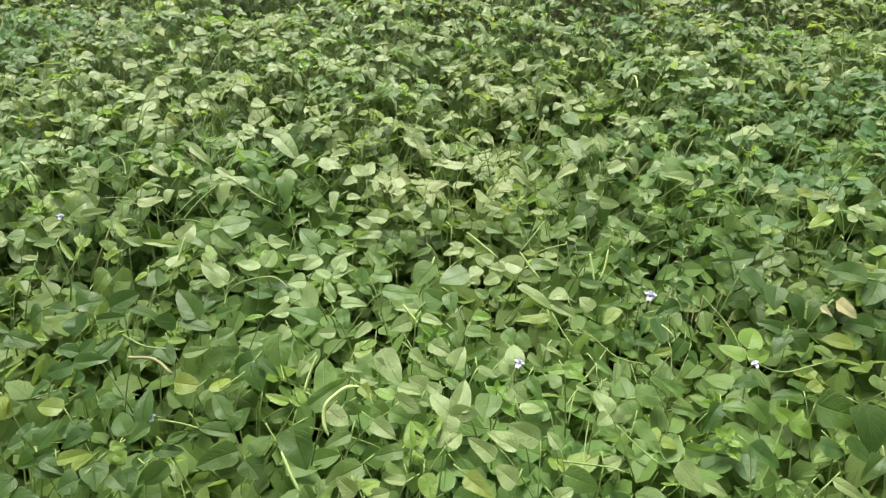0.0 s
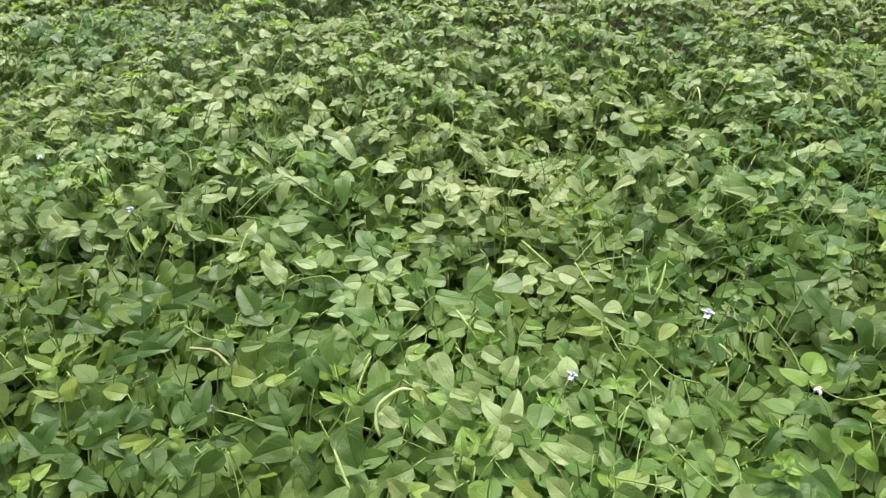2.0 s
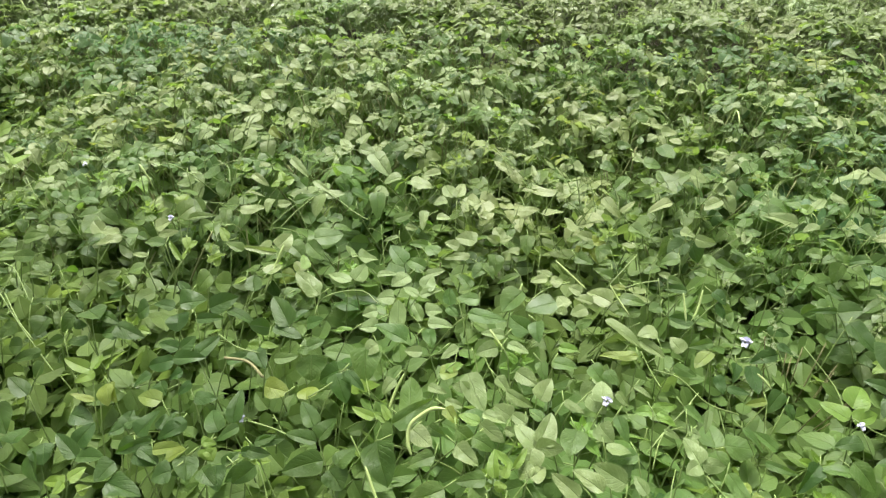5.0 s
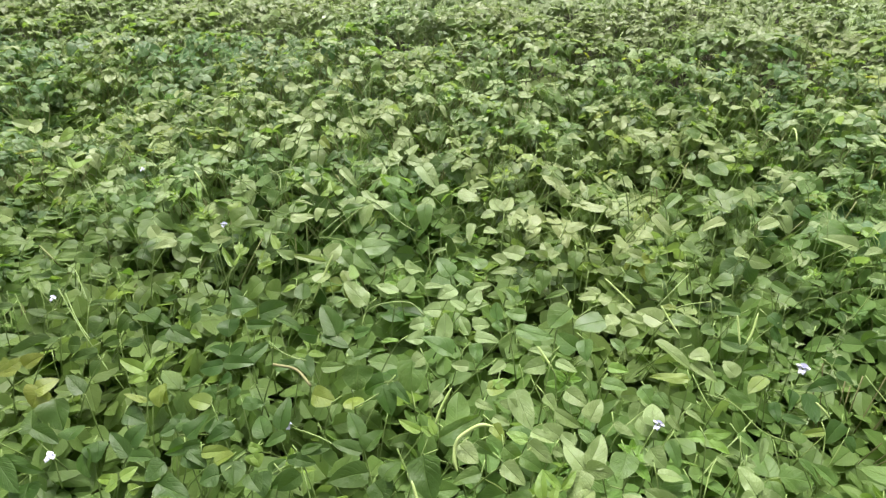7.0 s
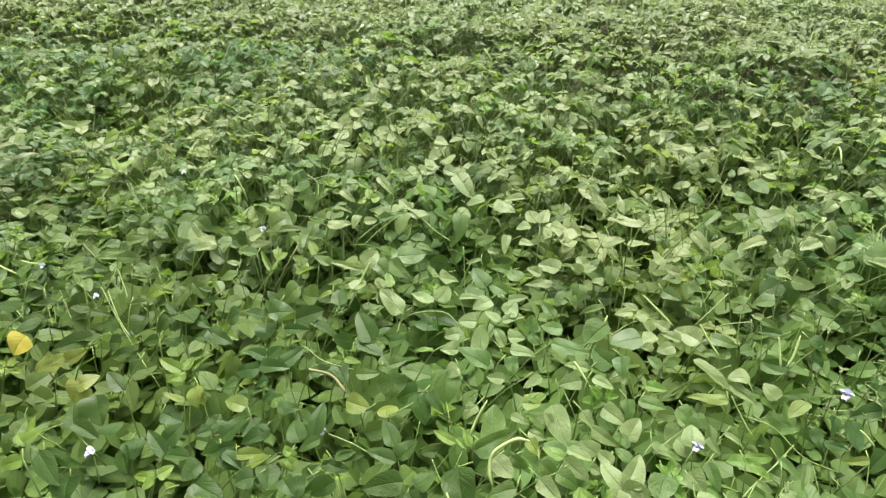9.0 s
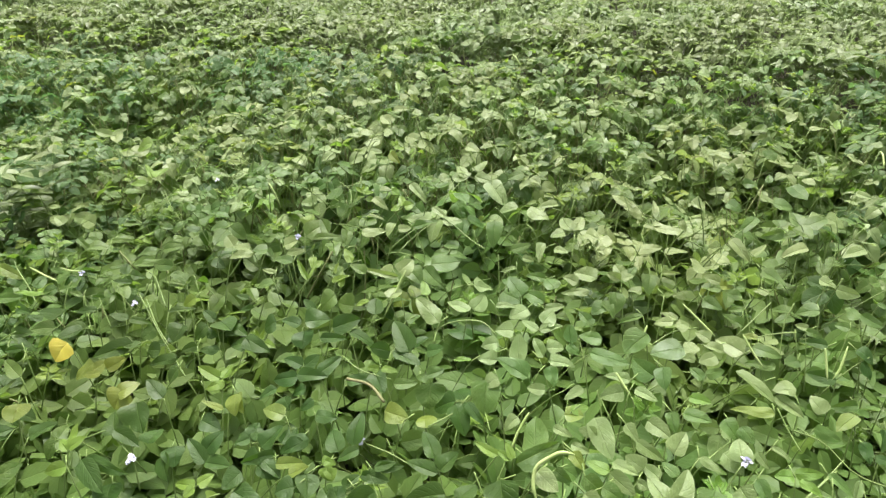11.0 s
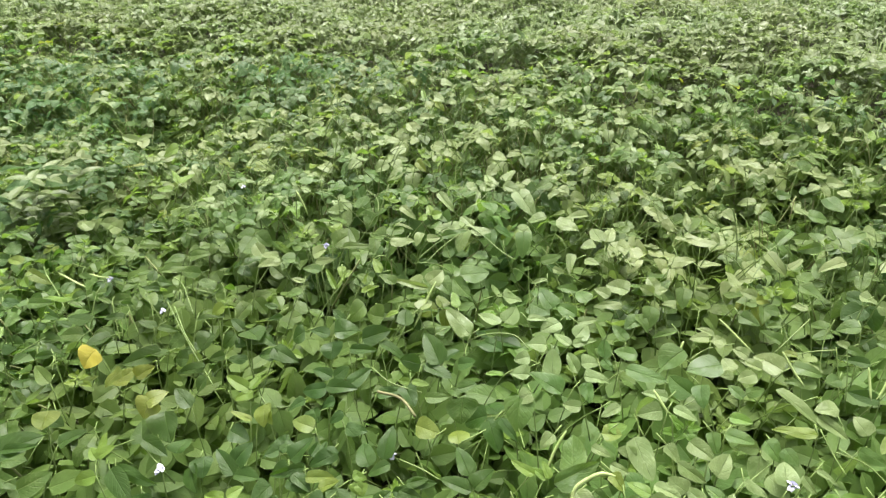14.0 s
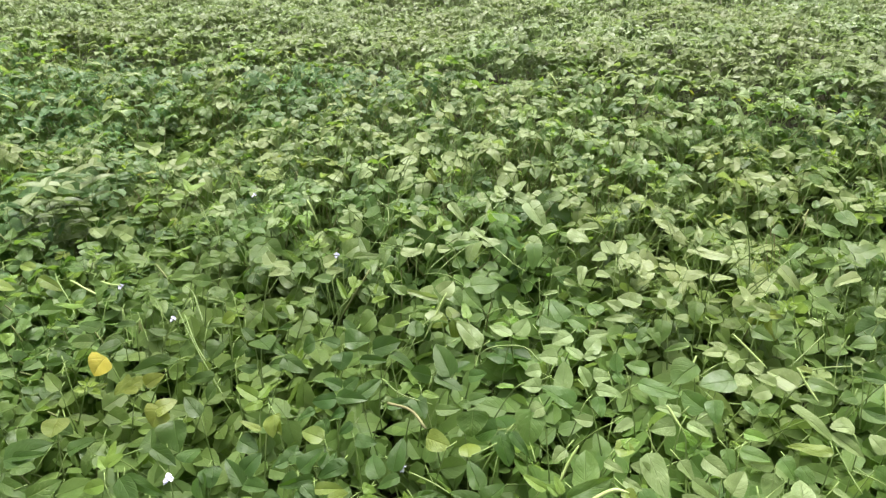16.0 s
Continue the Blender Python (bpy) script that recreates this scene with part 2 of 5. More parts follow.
# leaflets, leaves and petioles that the plants share
BLADES_END, BLADES_SIDE, PETIOLES, LEAVES = [], [], [], []
for i in range(8):
    g = np.random.default_rng(100 + i)
    dims = dict(fold=g.uniform(0.02, 0.42), droop=g.uniform(-0.05, 0.42), ripple=g.uniform(0.002, 0.007), rows=8)
    BLADES_END.append(leaflet(g.uniform(0.070, 0.082), g.uniform(0.050, 0.061), lobe=g.uniform(0, 0.22), seed=i, **dims))
    BLADES_SIDE.append(leaflet(g.uniform(0.064, 0.075), g.uniform(0.046, 0.055), skew=g.uniform(0.08, 0.25), lobe=g.uniform(0, 0.2), seed=50 + i, **dims))


def mirrored(blade):
    v, f, uv = blade
    return [(-x, y, z) for x, y, z in v], [tuple(reversed(q)) for q in f], uv


def mesh_of(blade, name, mat):
    return Bits().add(*blade).mesh(name, mat)


def blade_set(mat):
    return ([mesh_of(b, "leaflet", mat) for b in BLADES_END], [mesh_of(b, "leaflet", mat) for b in BLADES_SIDE],
            [mesh_of(mirrored(b), "leaflet", mat) for b in BLADES_SIDE])


SETS = {"green": blade_set(LEAF), "young": blade_set(LEAF_YOUNG), "aged": blade_set(LEAF_AGED), "pale": blade_set(LEAF_PALE), "deep": blade_set(LEAF_DEEP), "lush": blade_set(LEAF_LUSH)}
SETS["yellow"], SETS["dry"] = ([mesh_of(b, "leaflet", m) for b in BLADES_END[:2]] for m in (LEAF_YELLOW, DRY))
for i in range(12):
    g = np.random.default_rng(300 + i)
    poses = leaf_poses(g, 1.0)
    bits, foot = petiole_bits(g, 1.0)
    PETIOLES.append((bits.mesh("petiole", STALK), foot, poses, i % 8))
    whole = {}
    for key, mat in (("green", LEAF), ("young", LEAF_YOUNG), ("aged", LEAF_AGED), ("pale", LEAF_PALE), ("deep", LEAF_DEEP), ("lush", LEAF_LUSH)):
        b, _ = petiole_bits(np.random.default_rng(300 + i), 1.0, 4)
        b.mi = [1] * len(b.mi)
        for blade, m in zip((BLADES_END[i % 8], BLADES_SIDE[(i + 3) % 8], mirrored(BLADES_SIDE[(i + 5) % 8])), poses):
            b.add(*blade, mat=0, m=m)
        whole[key] = b.mesh("leaf", mat, STALK)
    LEAVES.append((whole, foot))


# ---- the field's form ----
MOUNDS = [  # x, y, rise of the canopy, reach
    (-1.2, 0.7, -0.05, 0.2), (-0.86, 0.7, -0.06, 0.2), (-0.52, 0.7, -0.06, 0.2), (-0.18, 0.7, 0.07, 0.2), (0.16, 0.7, 0.07, 0.2), (0.5, 0.7, -0.05, 0.2),
    (-1.3, 1.0, -0.02, 0.22), (-0.94, 1.0, 0.06, 0.22), (-0.58, 1.0, 0.06, 0.22), (0.14, 1.0, -0.01, 0.22), (0.5, 1.0, -0.09, 0.22), (-1.7, 1.4, -0.1, 0.28),
    (-0.7, 1.4, 0.03, 0.28), (-0.2, 1.4, -0.02, 0.28), (0.3, 1.4, 0.04, 0.28), (0.8, 1.4, -0.06, 0.28), (-1.9, 2.0, -0.05, 0.38), (-1.22, 2.0, 0.05, 0.38),
    (-0.54, 2.0, 0.05, 0.38), (0.14, 2.0, -0.03, 0.38), (0.82, 2.0, -0.05, 0.38), (-2.3, 2.8, -0.02, 0.5), (-1.45, 2.8, 0.03, 0.5), (-0.6, 2.8, 0.03, 0.5),
    (0.58, 1.14, -0.14, 0.19), (-0.78, 0.55, -0.12, 0.2), (0.28, 1.95, -0.15, 0.14), (-2.12, 2.1, -0.25, 0.17), (-2.7, 1.95, -0.18, 0.14)]


def canopy(x, y):
    """Height of the top of the leaves over the ground."""
    h = 0.475 + 0.02 * min(max(y - 1, 0), 2.5)
    for mx, my, a, s in MOUNDS:
        h += a * math.exp(-((x - mx) ** 2 + (y - my) ** 2) / (2 * s * s))
    rough = 0.45 + 0.55 * min(max((y - 1.3) / 1.5, 0), 1.0)      # the nearest plants lie flatter than those further out
    h += rough * (0.085 * noise.noise((x * 1.9, y * 1.9, 0.7)) + 0.075 * noise.noise((x * 5, y * 5, 3.1)))
    return max(h, 0.16)


# ---- ground ----
def build_ground():
    lines = sorted(set([-400, -150, -60, -25] + [round(-12 + i * 0.4, 2) for i in range(61)] + [25, 60, 150, 400]))
    verts = [(x, y, 0.02 * noise.noise((x * 0.8, y * 0.8, 0)) + 0.008 * noise.noise((x * 4, y * 4, 2)) if abs(x) < 14 and abs(y) < 14 else 0.0)
             for y in lines for x in lines]
    k = len(lines)
    faces = [(j * k + i, j * k + i + 1, (j + 1) * k + i + 1, (j + 1) * k + i) for j in range(k - 1) for i in range(k - 1)]
    ob = new("ground", Bits().add(verts, faces).mesh("ground", SOIL))
    tagged(ob, "dark brown loose soil under the cowpea crop", "ground", kind="structure")


build_ground()


# ---- plants ----
def turn_towards(out, g, lean=16.0, facing=9.0):
    """A leaf's turn: outwards from its stem, tipped a little this way and that, and a little towards the open side."""
    yaw = math.degrees(math.atan2(-out[0], out[1])) + g.normal(0, 28)
    m = pose(0, 0, 0, g.normal(-6, lean), g.normal(0, lean), yaw)
    return pose(0, 0, 0, facing, 0, 0) @ m


def place_leaf(plant, kind, at, turn, size, which, slim):
    ob = new("leaf", LEAVES[which][0][kind])
    m = Matrix.Translation(at) @ turn @ Matrix.Diagonal((size * slim, size, size, 1))
    ob.parent, ob.matrix_local = plant, m
    return m


def low_foliage(seed):
    """The shaded leaves low down in one plant."""
    g = np.random.default_rng(seed)
    b = Bits()
    for _ in range(58):
        a, r = g.uniform(0, 6.28), 0.22 * math.sqrt(g.uniform(0.02, 1))
        at = Vector((r * math.cos(a), r * math.sin(a), 0.08 + 0.24 * g.uniform() ** 0.8))
        s = g.uniform(0.65, 1.05)
        m = Matrix.Translation(at) @ turn_towards((math.cos(a), math.sin(a)), g, 22) @ Matrix.Diagonal((s, s, s, 1))
        for q in leaf_poses(g, 1.0):
            b.add(*blade_low(0.074, 0.05, g.uniform(0, 0.4), g.uniform(0, 0.3)), m=m @ q)
        b.add(*tube(arc(at, (at.x * 0.3, at.y * 0.3, max(0.02, at.z - 0.12)), 0.02, 3), 0.0016, 3), mat=1)
    return b.mesh("lower_leaves", LEAF_LOW, STALK)


def shoot_mesh(seed):
    """A thin flower stalk that stands up out of the leaves, bare or with a young pod."""
    g = np.random.default_rng(seed)
    end = Vector((g.normal(0, 0.03), g.normal(0, 0.03), g.uniform(0.09, 0.2)))
    b = Bits()
    b.add(*tube(arc((0, 0, -0.06), end, 0, 6, (g.normal(0, 0.012), g.normal(0, 0.012), 0)), [0.0018, 0.0017, 0.0016, 0.0015, 0.0014, 0.0014, 0.0026], 4))
    if seed % 6 == 0:
        far = end + Vector((g.normal(0, 0.04), g.normal(0, 0.04), g.uniform(-0.08, 0.05)))
        b.add(*tube(arc(end, far, 0.012, 5), [0.0015, 0.003, 0.0032, 0.003, 0.0026, 0.001], 5), mat=1)
    return b.mesh("peduncle", STALK, POD)


def tip_mesh(seed):
    """A growing tip: small folded leaflets round the end of a shoot."""
    g = np.random.default_rng(seed)
    b = Bits()
    b.add(*tube(arc((g.normal(0, 0.02), g.normal(0, 0.02), -0.10), (0, 0, 0.012), 0.0, 4), [0.0018, 0.0017, 0.0016, 0.0014, 0.001], 4), mat=1)
    for i in range(9):
        a, k = 137 * i + g.normal(0, 15), 1.0 - 0.075 * i
        blade = leaflet(0.036 * k, 0.021 * k, fold=g.uniform(0.3, 0.7), droop=g.uniform(-0.1, 0.4), ripple=0.002, seed=seed + i, rows=5)
        b.add(*blade, m=pose(0, 0, -0.02 + 0.004 * i, 0, 0, a) @ pose(0, 0.006 * k, 0, 8 + 5.5 * i, 0, 0))
    return b.mesh("growing_tip", LEAF_YOUNG, STALK)


TIPS = [tip_mesh(950 + 20 * i) for i in range(4)]
SHOOTS = [shoot_mesh(900 + i) for i in range(6)]
LOW = [low_foliage(700 + i) for i in range(7)]
SET_LEAVES, SET_STALKS, SET_FLOWERS, PLANTS = [], [], [], []
SPOTS = []       # where leaves are set one by one: x, y, z
POD_SPOTS = []   # where pods lie on the leaves


def leaf_at(kind, x, y, z, lean, *blades):
    """Note a leaf to be set at a place of its own; blades: offset across and along, heading, length and width, in mm and degrees."""
    SET_LEAVES.append((kind, x, y, z, lean, blades))
    tip = pose(x, y, z, lean)
    for dx, dy, head, length, width in blades:
        c = tip @ pose(dx / 1000, dy / 1000, 0, 0, 0, head) @ Vector((0, length / 2000, 0))
        SPOTS.append((c.x, c.y, c.z))


def stalk_at(kind, *points):
    SET_STALKS.append((kind, points))
    if kind.startswith("pod"):
        POD_SPOTS.extend(points)


def flower_at(x, y, z, turn, size):
    SET_FLOWERS.append((x, y, z, turn, size))
    SPOTS.append((x, y - 0.02, z))


leaf_at("deep", -0.903, 0.895, 0.505, 24, (-11, 11, -129, 59, 52), (24, 5, -108, 45, 24), (-13, -15, 159, 21, 24))
leaf_at("young", -0.835, 0.776, 0.471, 24, (-7, 1, 75, 56, 24), (-1, 2, -3, 35, 27), (9, -3, 125, 43, 19))
leaf_at("deep", -0.997, 0.816, 0.471, 24, (-25, 6, 105, 45, 35), (25, -6, 109, 82, 22))
leaf_at("deep", -0.887, 0.847, 0.481, 24, (0, 0, 100, 51, 21))
leaf_at("deep", -0.972, 0.889, 0.499, 24, (29, 5, 147, 42, 32), (-29, -5, 172, 43, 49))
leaf_at("green", -1.071, 1.002, 0.517, 24, (-2, 8, 77, 52, 30), (2, -8, 95, 51, 16))
leaf_at("deep", -0.775, 0.915, 0.531, 24, (0, 0, 122, 35, 42))
leaf_at("aged", -1.136, 0.752, 0.449, 24, (-23, 12, 141, 56, 40), (-15, -6, -49, 37, 31), (23, 1, -39, 46, 28), (14, -7, 114, 43, 17))
leaf_at("deep", -1.087, 0.823, 0.470, 24, (-12, 1, 124, 88, 37), (12, -1, 106, 66, 35))
leaf_at("green", -0.705, 0.907, 0.537, 24, (3, -10, -158, 39, 44), (-6, 3, 88, 49, 23), (3, 7, -65, 55, 43))
leaf_at("deep", -0.658, 0.891, 0.531, 24, (0, 0, -84, 62, 20))
leaf_at("deep", -0.640, 0.916, 0.541, 24, (0, 0, -63, 64, 39))
leaf_at("deep", -0.671, 0.819, 0.499, 24, (0, 11, 78, 54, 25), (3, 11, -45, 39, 27), (0, -11, 112, 56, 32), (-3, -11, -83, 65, 27))
leaf_at("deep", -0.632, 0.821, 0.500, 24, (0, 0, -33, 59, 29))
leaf_at("deep", -0.460, 0.895, 0.532, 24, (-1, 0, 39, 82, 41), (34, 9, -80, 41, 28), (-33, -8, -98, 65, 29))
leaf_at("deep", -0.499, 0.891, 0.531, 24, (0, 0, 97, 49, 33))
leaf_at("young", -0.507, 0.851, 0.516, 24, (-2, -3, 89, 26, 16), (2, 3, -97, 38, 14))
leaf_at("deep", -0.570, 0.820, 0.491, 24, (0, 0, -62, 59, 25))
leaf_at("deep", -0.517, 0.845, 0.511, 24, (0, 0, -143, 53, 35))
leaf_at("pale", -0.418, 0.834, 0.523, 24, (20, -1, -162, 48, 55), (-49, -17, -73, 48, 21), (11, 12, -57, 36, 22), (18, 7, 88, 30, 17))
leaf_at("green", -0.638, 0.983, 0.565, 24, (-27, 10, 137, 46, 46), (27, -10, 90, 43, 41))
leaf_at("pale", -0.423, 0.987, 0.546, 24, (0, 0, 56, 87, 37))
leaf_at("pale", -0.376, 1.043, 0.539, 24, (-15, -6, 66, 36, 21), (11, 5, -25, 43, 38), (5, 1, 69, 62, 27))
leaf_at("green", -0.556, 1.087, 0.575, 24, (-14, 2, 64, 46, 35), (6, 5, -25, 45, 39), (9, -7, 87, 91, 14))
leaf_at("pale", -0.202, 0.929, 0.547, 24, (-37, -18, 8, 61, 37), (7, 2, 36, 52, 23), (11, 21, -66, 39, 28), (19, -5, -80, 53, 26))
leaf_at("pale", -0.218, 1.037, 0.531, 24, (-3, -7, 54, 48, 18), (3, 12, -35, 38, 39), (0, -6, -68, 51, 19))
leaf_at("green", -0.131, 1.018, 0.529, 24, (-20, -6, 7, 40, 26), (-22, -9, -130, 30, 20), (42, 15, 99, 47, 29))
leaf_at("pale", -0.136, 1.248, 0.509, 24, (17, 19, 74, 57, 44), (-23, 0, 72, 43, 24), (6, -19, 99, 67, 20))
leaf_at("pale", -0.063, 1.290, 0.509, 24, (0, 8, 28, 38, 31), (-1, -6, 64, 37, 22), (1, -2, -64, 32, 22))
leaf_at("green", 0.004, 1.328, 0.508, 24, (0, 0, -178, 52, 35))
leaf_at("green", -0.085, 1.204, 0.509, 24, (13, 21, -173, 51, 36), (-2, -13, 139, 46, 33), (-11, -7, -141, 48, 25))
leaf_at("green", -0.008, 1.163, 0.508, 24, (0, 0, 106, 59, 16))
leaf_at("green", -0.236, 1.159, 0.521, 24, (31, 25, 37, 43, 34), (-43, -9, 37, 61, 38), (12, -16, 66, 55, 31))
leaf_at("pale", 0.060, 1.157, 0.506, 24, (4, 9, 66, 40, 17), (1, -9, -50, 37, 28), (-5, 1, 99, 40, 23))
leaf_at("pale", 0.111, 1.068, 0.502, 24, (-14, 2, 35, 34, 33), (-11, -9, 95, 31, 18), (26, 6, 126, 38, 27))
leaf_at("green", 0.113, 1.001, 0.509, 24, (-1, -5, 52, 36, 20), (1, 5, -66, 40, 19))
leaf_at("pale", 0.144, 1.115, 0.497, 24, (-13, 11, 63, 34, 25), (13, -11, 72, 46, 20))
leaf_at("green", 0.031, 1.044, 0.514, 24, (40, 22, 116, 68, 50), (-31, 37, 138, 64, 49), (-9, -56, 56, 54, 40))
leaf_at("green", 0.033, 0.995, 0.522, 24, (0, 0, -171, 48, 31))
leaf_at("green", -0.109, 0.986, 0.531, 24, (0, 0, -98, 82, 29))
leaf_at("pale", -0.029, 0.912, 0.550, 24, (0, 0, 88, 47, 20))
leaf_at("green", -0.197, 0.882, 0.556, 24, (18, 16, -151, 39, 27), (-18, -16, 70, 71, 33))
leaf_at("green", 0.381, 1.215, 0.465, 24, (0, 0, 86, 53, 21))
leaf_at("pale", 0.405, 1.409, 0.495, 14, (-15, 13, -113, 44, 31), (15, -12, -97, 62, 30))
leaf_at("pale", 0.462, 1.325, 0.473, 24, (-2, -6, 37, 38, 30), (2, 6, -116, 51, 25))
leaf_at("green", 0.605, 1.314, 0.445, 24, (-10, 16, -145, 35, 23), (10, -16, -158, 32, 27))
leaf_at("green", 0.240, 1.126, 0.479, 24, (23, -16, 93, 60, 21), (-23, 16, -101, 58, 30))
leaf_at("pale", 0.237, 1.060, 0.475, 24, (-56, 9, -120, 96, 32), (55, -9, 100, 42, 31))
leaf_at("green", 0.389, 1.138, 0.441, 24, (0, 0, 87, 56, 25))
leaf_at("pale", 0.199, 1.118, 0.487, 24, (0, 0, 61, 64, 42))
leaf_at("green", 0.259, 1.401, 0.515, 14, (0, 0, -130, 64, 33))
leaf_at("green", 0.648, 1.621, 0.457, 14, (0, 0, -114, 82, 56))
leaf_at("aged", -1.051, 0.715, 0.439, 24, (8, 4, 167, 42, 57), (-8, -4, -45, 43, 37))
leaf_at("deep", -0.960, 0.731, 0.431, 24, (0, 0, 68, 59, 31))
leaf_at("deep", -0.984, 0.651, 0.419, 24, (-24, -17, 44, 57, 41), (-10, 53, -149, 67, 53), (60, -21, 0, 34, 43), (-27, -12, -105, 68, 27))
leaf_at("young", -1.039, 0.561, 0.447, 24, (-4, 9, 18, 40, 24), (2, -6, 62, 37, 18), (2, -3, -39, 39, 21))
leaf_at("deep", -1.000, 0.556, 0.434, 24, (0, 0, -91, 109, 24))
leaf_at("deep", -1.005, 0.548, 0.438, 24, (0, 0, -119, 85, 35))
leaf_at("deep", -0.930, 0.535, 0.413, 24, (0, 0, -161, 45, 59))
leaf_at("deep", -0.784, 0.622, 0.423, 24, (2, -7, 57, 67, 27), (-6, 13, -24, 48, 38), (4, -6, -87, 56, 26))
leaf_at("deep", -0.842, 0.693, 0.435, 24, (0, 0, -91, 46, 36))
leaf_at("aged", -0.794, 0.734, 0.462, 24, (-5, -17, 87, 54, 13), (6, 18, -162, 44, 33))
leaf_at("deep", -0.714, 0.674, 0.450, 24, (1, -3, -23, 30, 31), (-1, 3, 138, 35, 17))
leaf_at("young", -0.766, 0.565, 0.426, 24, (-1, -2, 90, 53, 21), (2, 4, -40, 32, 23), (-1, -2, 156, 24, 21))
leaf_at("young", -0.719, 0.538, 0.446, 24, (0, 0, -48, 17, 20))
leaf_at("deep", -0.880, 0.635, 0.405, 24, (-9, -10, -145, 58, 37), (9, 10, -156, 42, 42))
leaf_at("deep", -0.682, 0.581, 0.449, 24, (-1, -16, -102, 67, 39), (1, 16, 148, 42, 34))
leaf_at("deep", -0.655, 0.635, 0.449, 24, (12, 13, 114, 70, 19), (-12, -13, -106, 46, 20))
leaf_at("deep", -0.708, 0.778, 0.480, 24, (0, 0, 136, 40, 21))
leaf_at("deep", -0.503, 0.682, 0.475, 24, (-20, -10, 37, 54, 33), (2, 7, 4, 64, 31), (17, 3, 127, 46, 22))
leaf_at("deep", -0.624, 0.680, 0.457, 24, (22, 7, 126, 58, 25), (-22, -7, -18, 33, 22))
leaf_at("deep", -0.650, 0.775, 0.480, 24, (4, 14, 121, 33, 23), (-32, -10, -147, 32, 29), (28, -4, 144, 34, 19))
leaf_at("deep", -0.606, 0.743, 0.466, 24, (0, 0, -82, 46, 25))
leaf_at("aged", -0.420, 0.746, 0.506, 24, (-42, 7, -89, 48, 36), (41, -7, 19, 44, 36))
leaf_at("green", -0.323, 0.645, 0.531, 24, (-9, 13, 36, 54, 28), (2, -9, 82, 58, 22), (6, -6, -32, 44, 27))
leaf_at("green", -0.284, 0.588, 0.539, 24, (-11, 6, 112, 66, 37), (10, 1, -31, 36, 38), (1, -7, -138, 39, 39))
leaf_at("green", -0.322, 0.790, 0.533, 24, (-10, -4, -144, 58, 41), (10, 4, -128, 50, 19))
leaf_at("green", -0.288, 0.849, 0.544, 24, (0, 0, -169, 64, 54))
leaf_at("deep", -0.474, 0.602, 0.478, 24, (-42, -8, -131, 41, 30), (41, 8, 132, 54, 24))
leaf_at("deep", -0.576, 0.620, 0.458, 24, (0, 0, -158, 33, 48))
leaf_at("deep", -0.462, 0.627, 0.481, 24, (1, 3, -85, 44, 17), (21, 22, -72, 40, 18), (-21, -25, -37, 36, 21))
leaf_at("young", -0.541, 0.648, 0.464, 24, (-7, 4, -79, 19, 16), (7, -4, -154, 25, 24))
leaf_at("aged", -0.635, 0.633, 0.450, 24, (0, 0, -79, 57, 22))
leaf_at("pale", -0.212, 0.753, 0.571, 24, (0, 0, 147, 32, 22))
leaf_at("green", -0.182, 0.668, 0.578, 24, (14, 12, 19, 62, 42), (-14, -12, -54, 78, 29))
leaf_at("pale", -0.161, 0.643, 0.580, 24, (0, 0, -119, 43, 29))
leaf_at("aged", -0.136, 0.773, 0.577, 24, (0, 0, -80, 34, 30))
leaf_at("pale", -0.132, 0.723, 0.581, 24, (-17, 11, -102, 34, 15), (16, -10, -107, 31, 17))
leaf_at("pale", -0.083, 0.749, 0.589, 24, (-5, 14, -146, 72, 38), (5, -14, 83, 32, 19))
leaf_at("pale", 0.008, 0.750, 0.587, 24, (-10, 29, -124, 45, 26), (-25, -9, -111, 53, 21), (34, -20, -20, 43, 31))
leaf_at("pale", -0.037, 0.673, 0.594, 24, (-14, 7, -114, 43, 18), (31, 5, 59, 33, 24), (-18, -13, -118, 48, 24))
leaf_at("pale", -0.086, 0.622, 0.586, 24, (0, 0, -128, 46, 27))
leaf_at("pale", 0.034, 0.633, 0.587, 24, (0, 0, 39, 48, 28), (4, 4, -21, 59, 32), (0, -2, -86, 45, 26), (-4, -2, 174, 41, 32))
leaf_at("green", -0.090, 0.647, 0.590, 24, (0, 0, -126, 38, 26))
leaf_at("green", 0.097, 0.681, 0.582, 24, (0, 0, 172, 46, 38))
leaf_at("green", 0.062, 0.847, 0.559, 24, (0, 0, -106, 47, 25))
leaf_at("young", 0.077, 0.913, 0.535, 24, (0, 0, -105, 40, 20))
leaf_at("pale", 0.079, 0.736, 0.581, 24, (0, 0, -111, 38, 14))
leaf_at("pale", -0.031, 0.873, 0.561, 24, (-9, -4, 115, 43, 30), (9, 4, -110, 43, 20))
leaf_at("young", -0.212, 0.664, 0.569, 24, (6, -1, 63, 30, 13), (8, 0, 30, 30, 13), (-14, 1, 72, 44, 15))
leaf_at("green", -0.212, 0.626, 0.566, 24, (0, 0, -161, 72, 53))
leaf_at("green", -0.117, 0.601, 0.580, 24, (0, 0, 117, 46, 23))
leaf_at("aged", 0.242, 0.970, 0.478, 24, (0, 0, 96, 78, 21))
leaf_at("pale", 0.300, 1.031, 0.453, 24, (-44, 10, -126, 63, 23), (43, -10, 34, 41, 29))
leaf_at("pale", 0.150, 0.764, 0.557, 24, (0, 0, 4, 43, 32))
leaf_at("young", 0.247, 0.806, 0.502, 24, (-2, -1, 97, 31, 23), (-2, 6, -79, 44, 19), (4, -6, -114, 39, 16))
leaf_at("pale", 0.140, 0.681, 0.573, 24, (-5, 18, -138, 34, 32), (5, -18, -88, 40, 27))
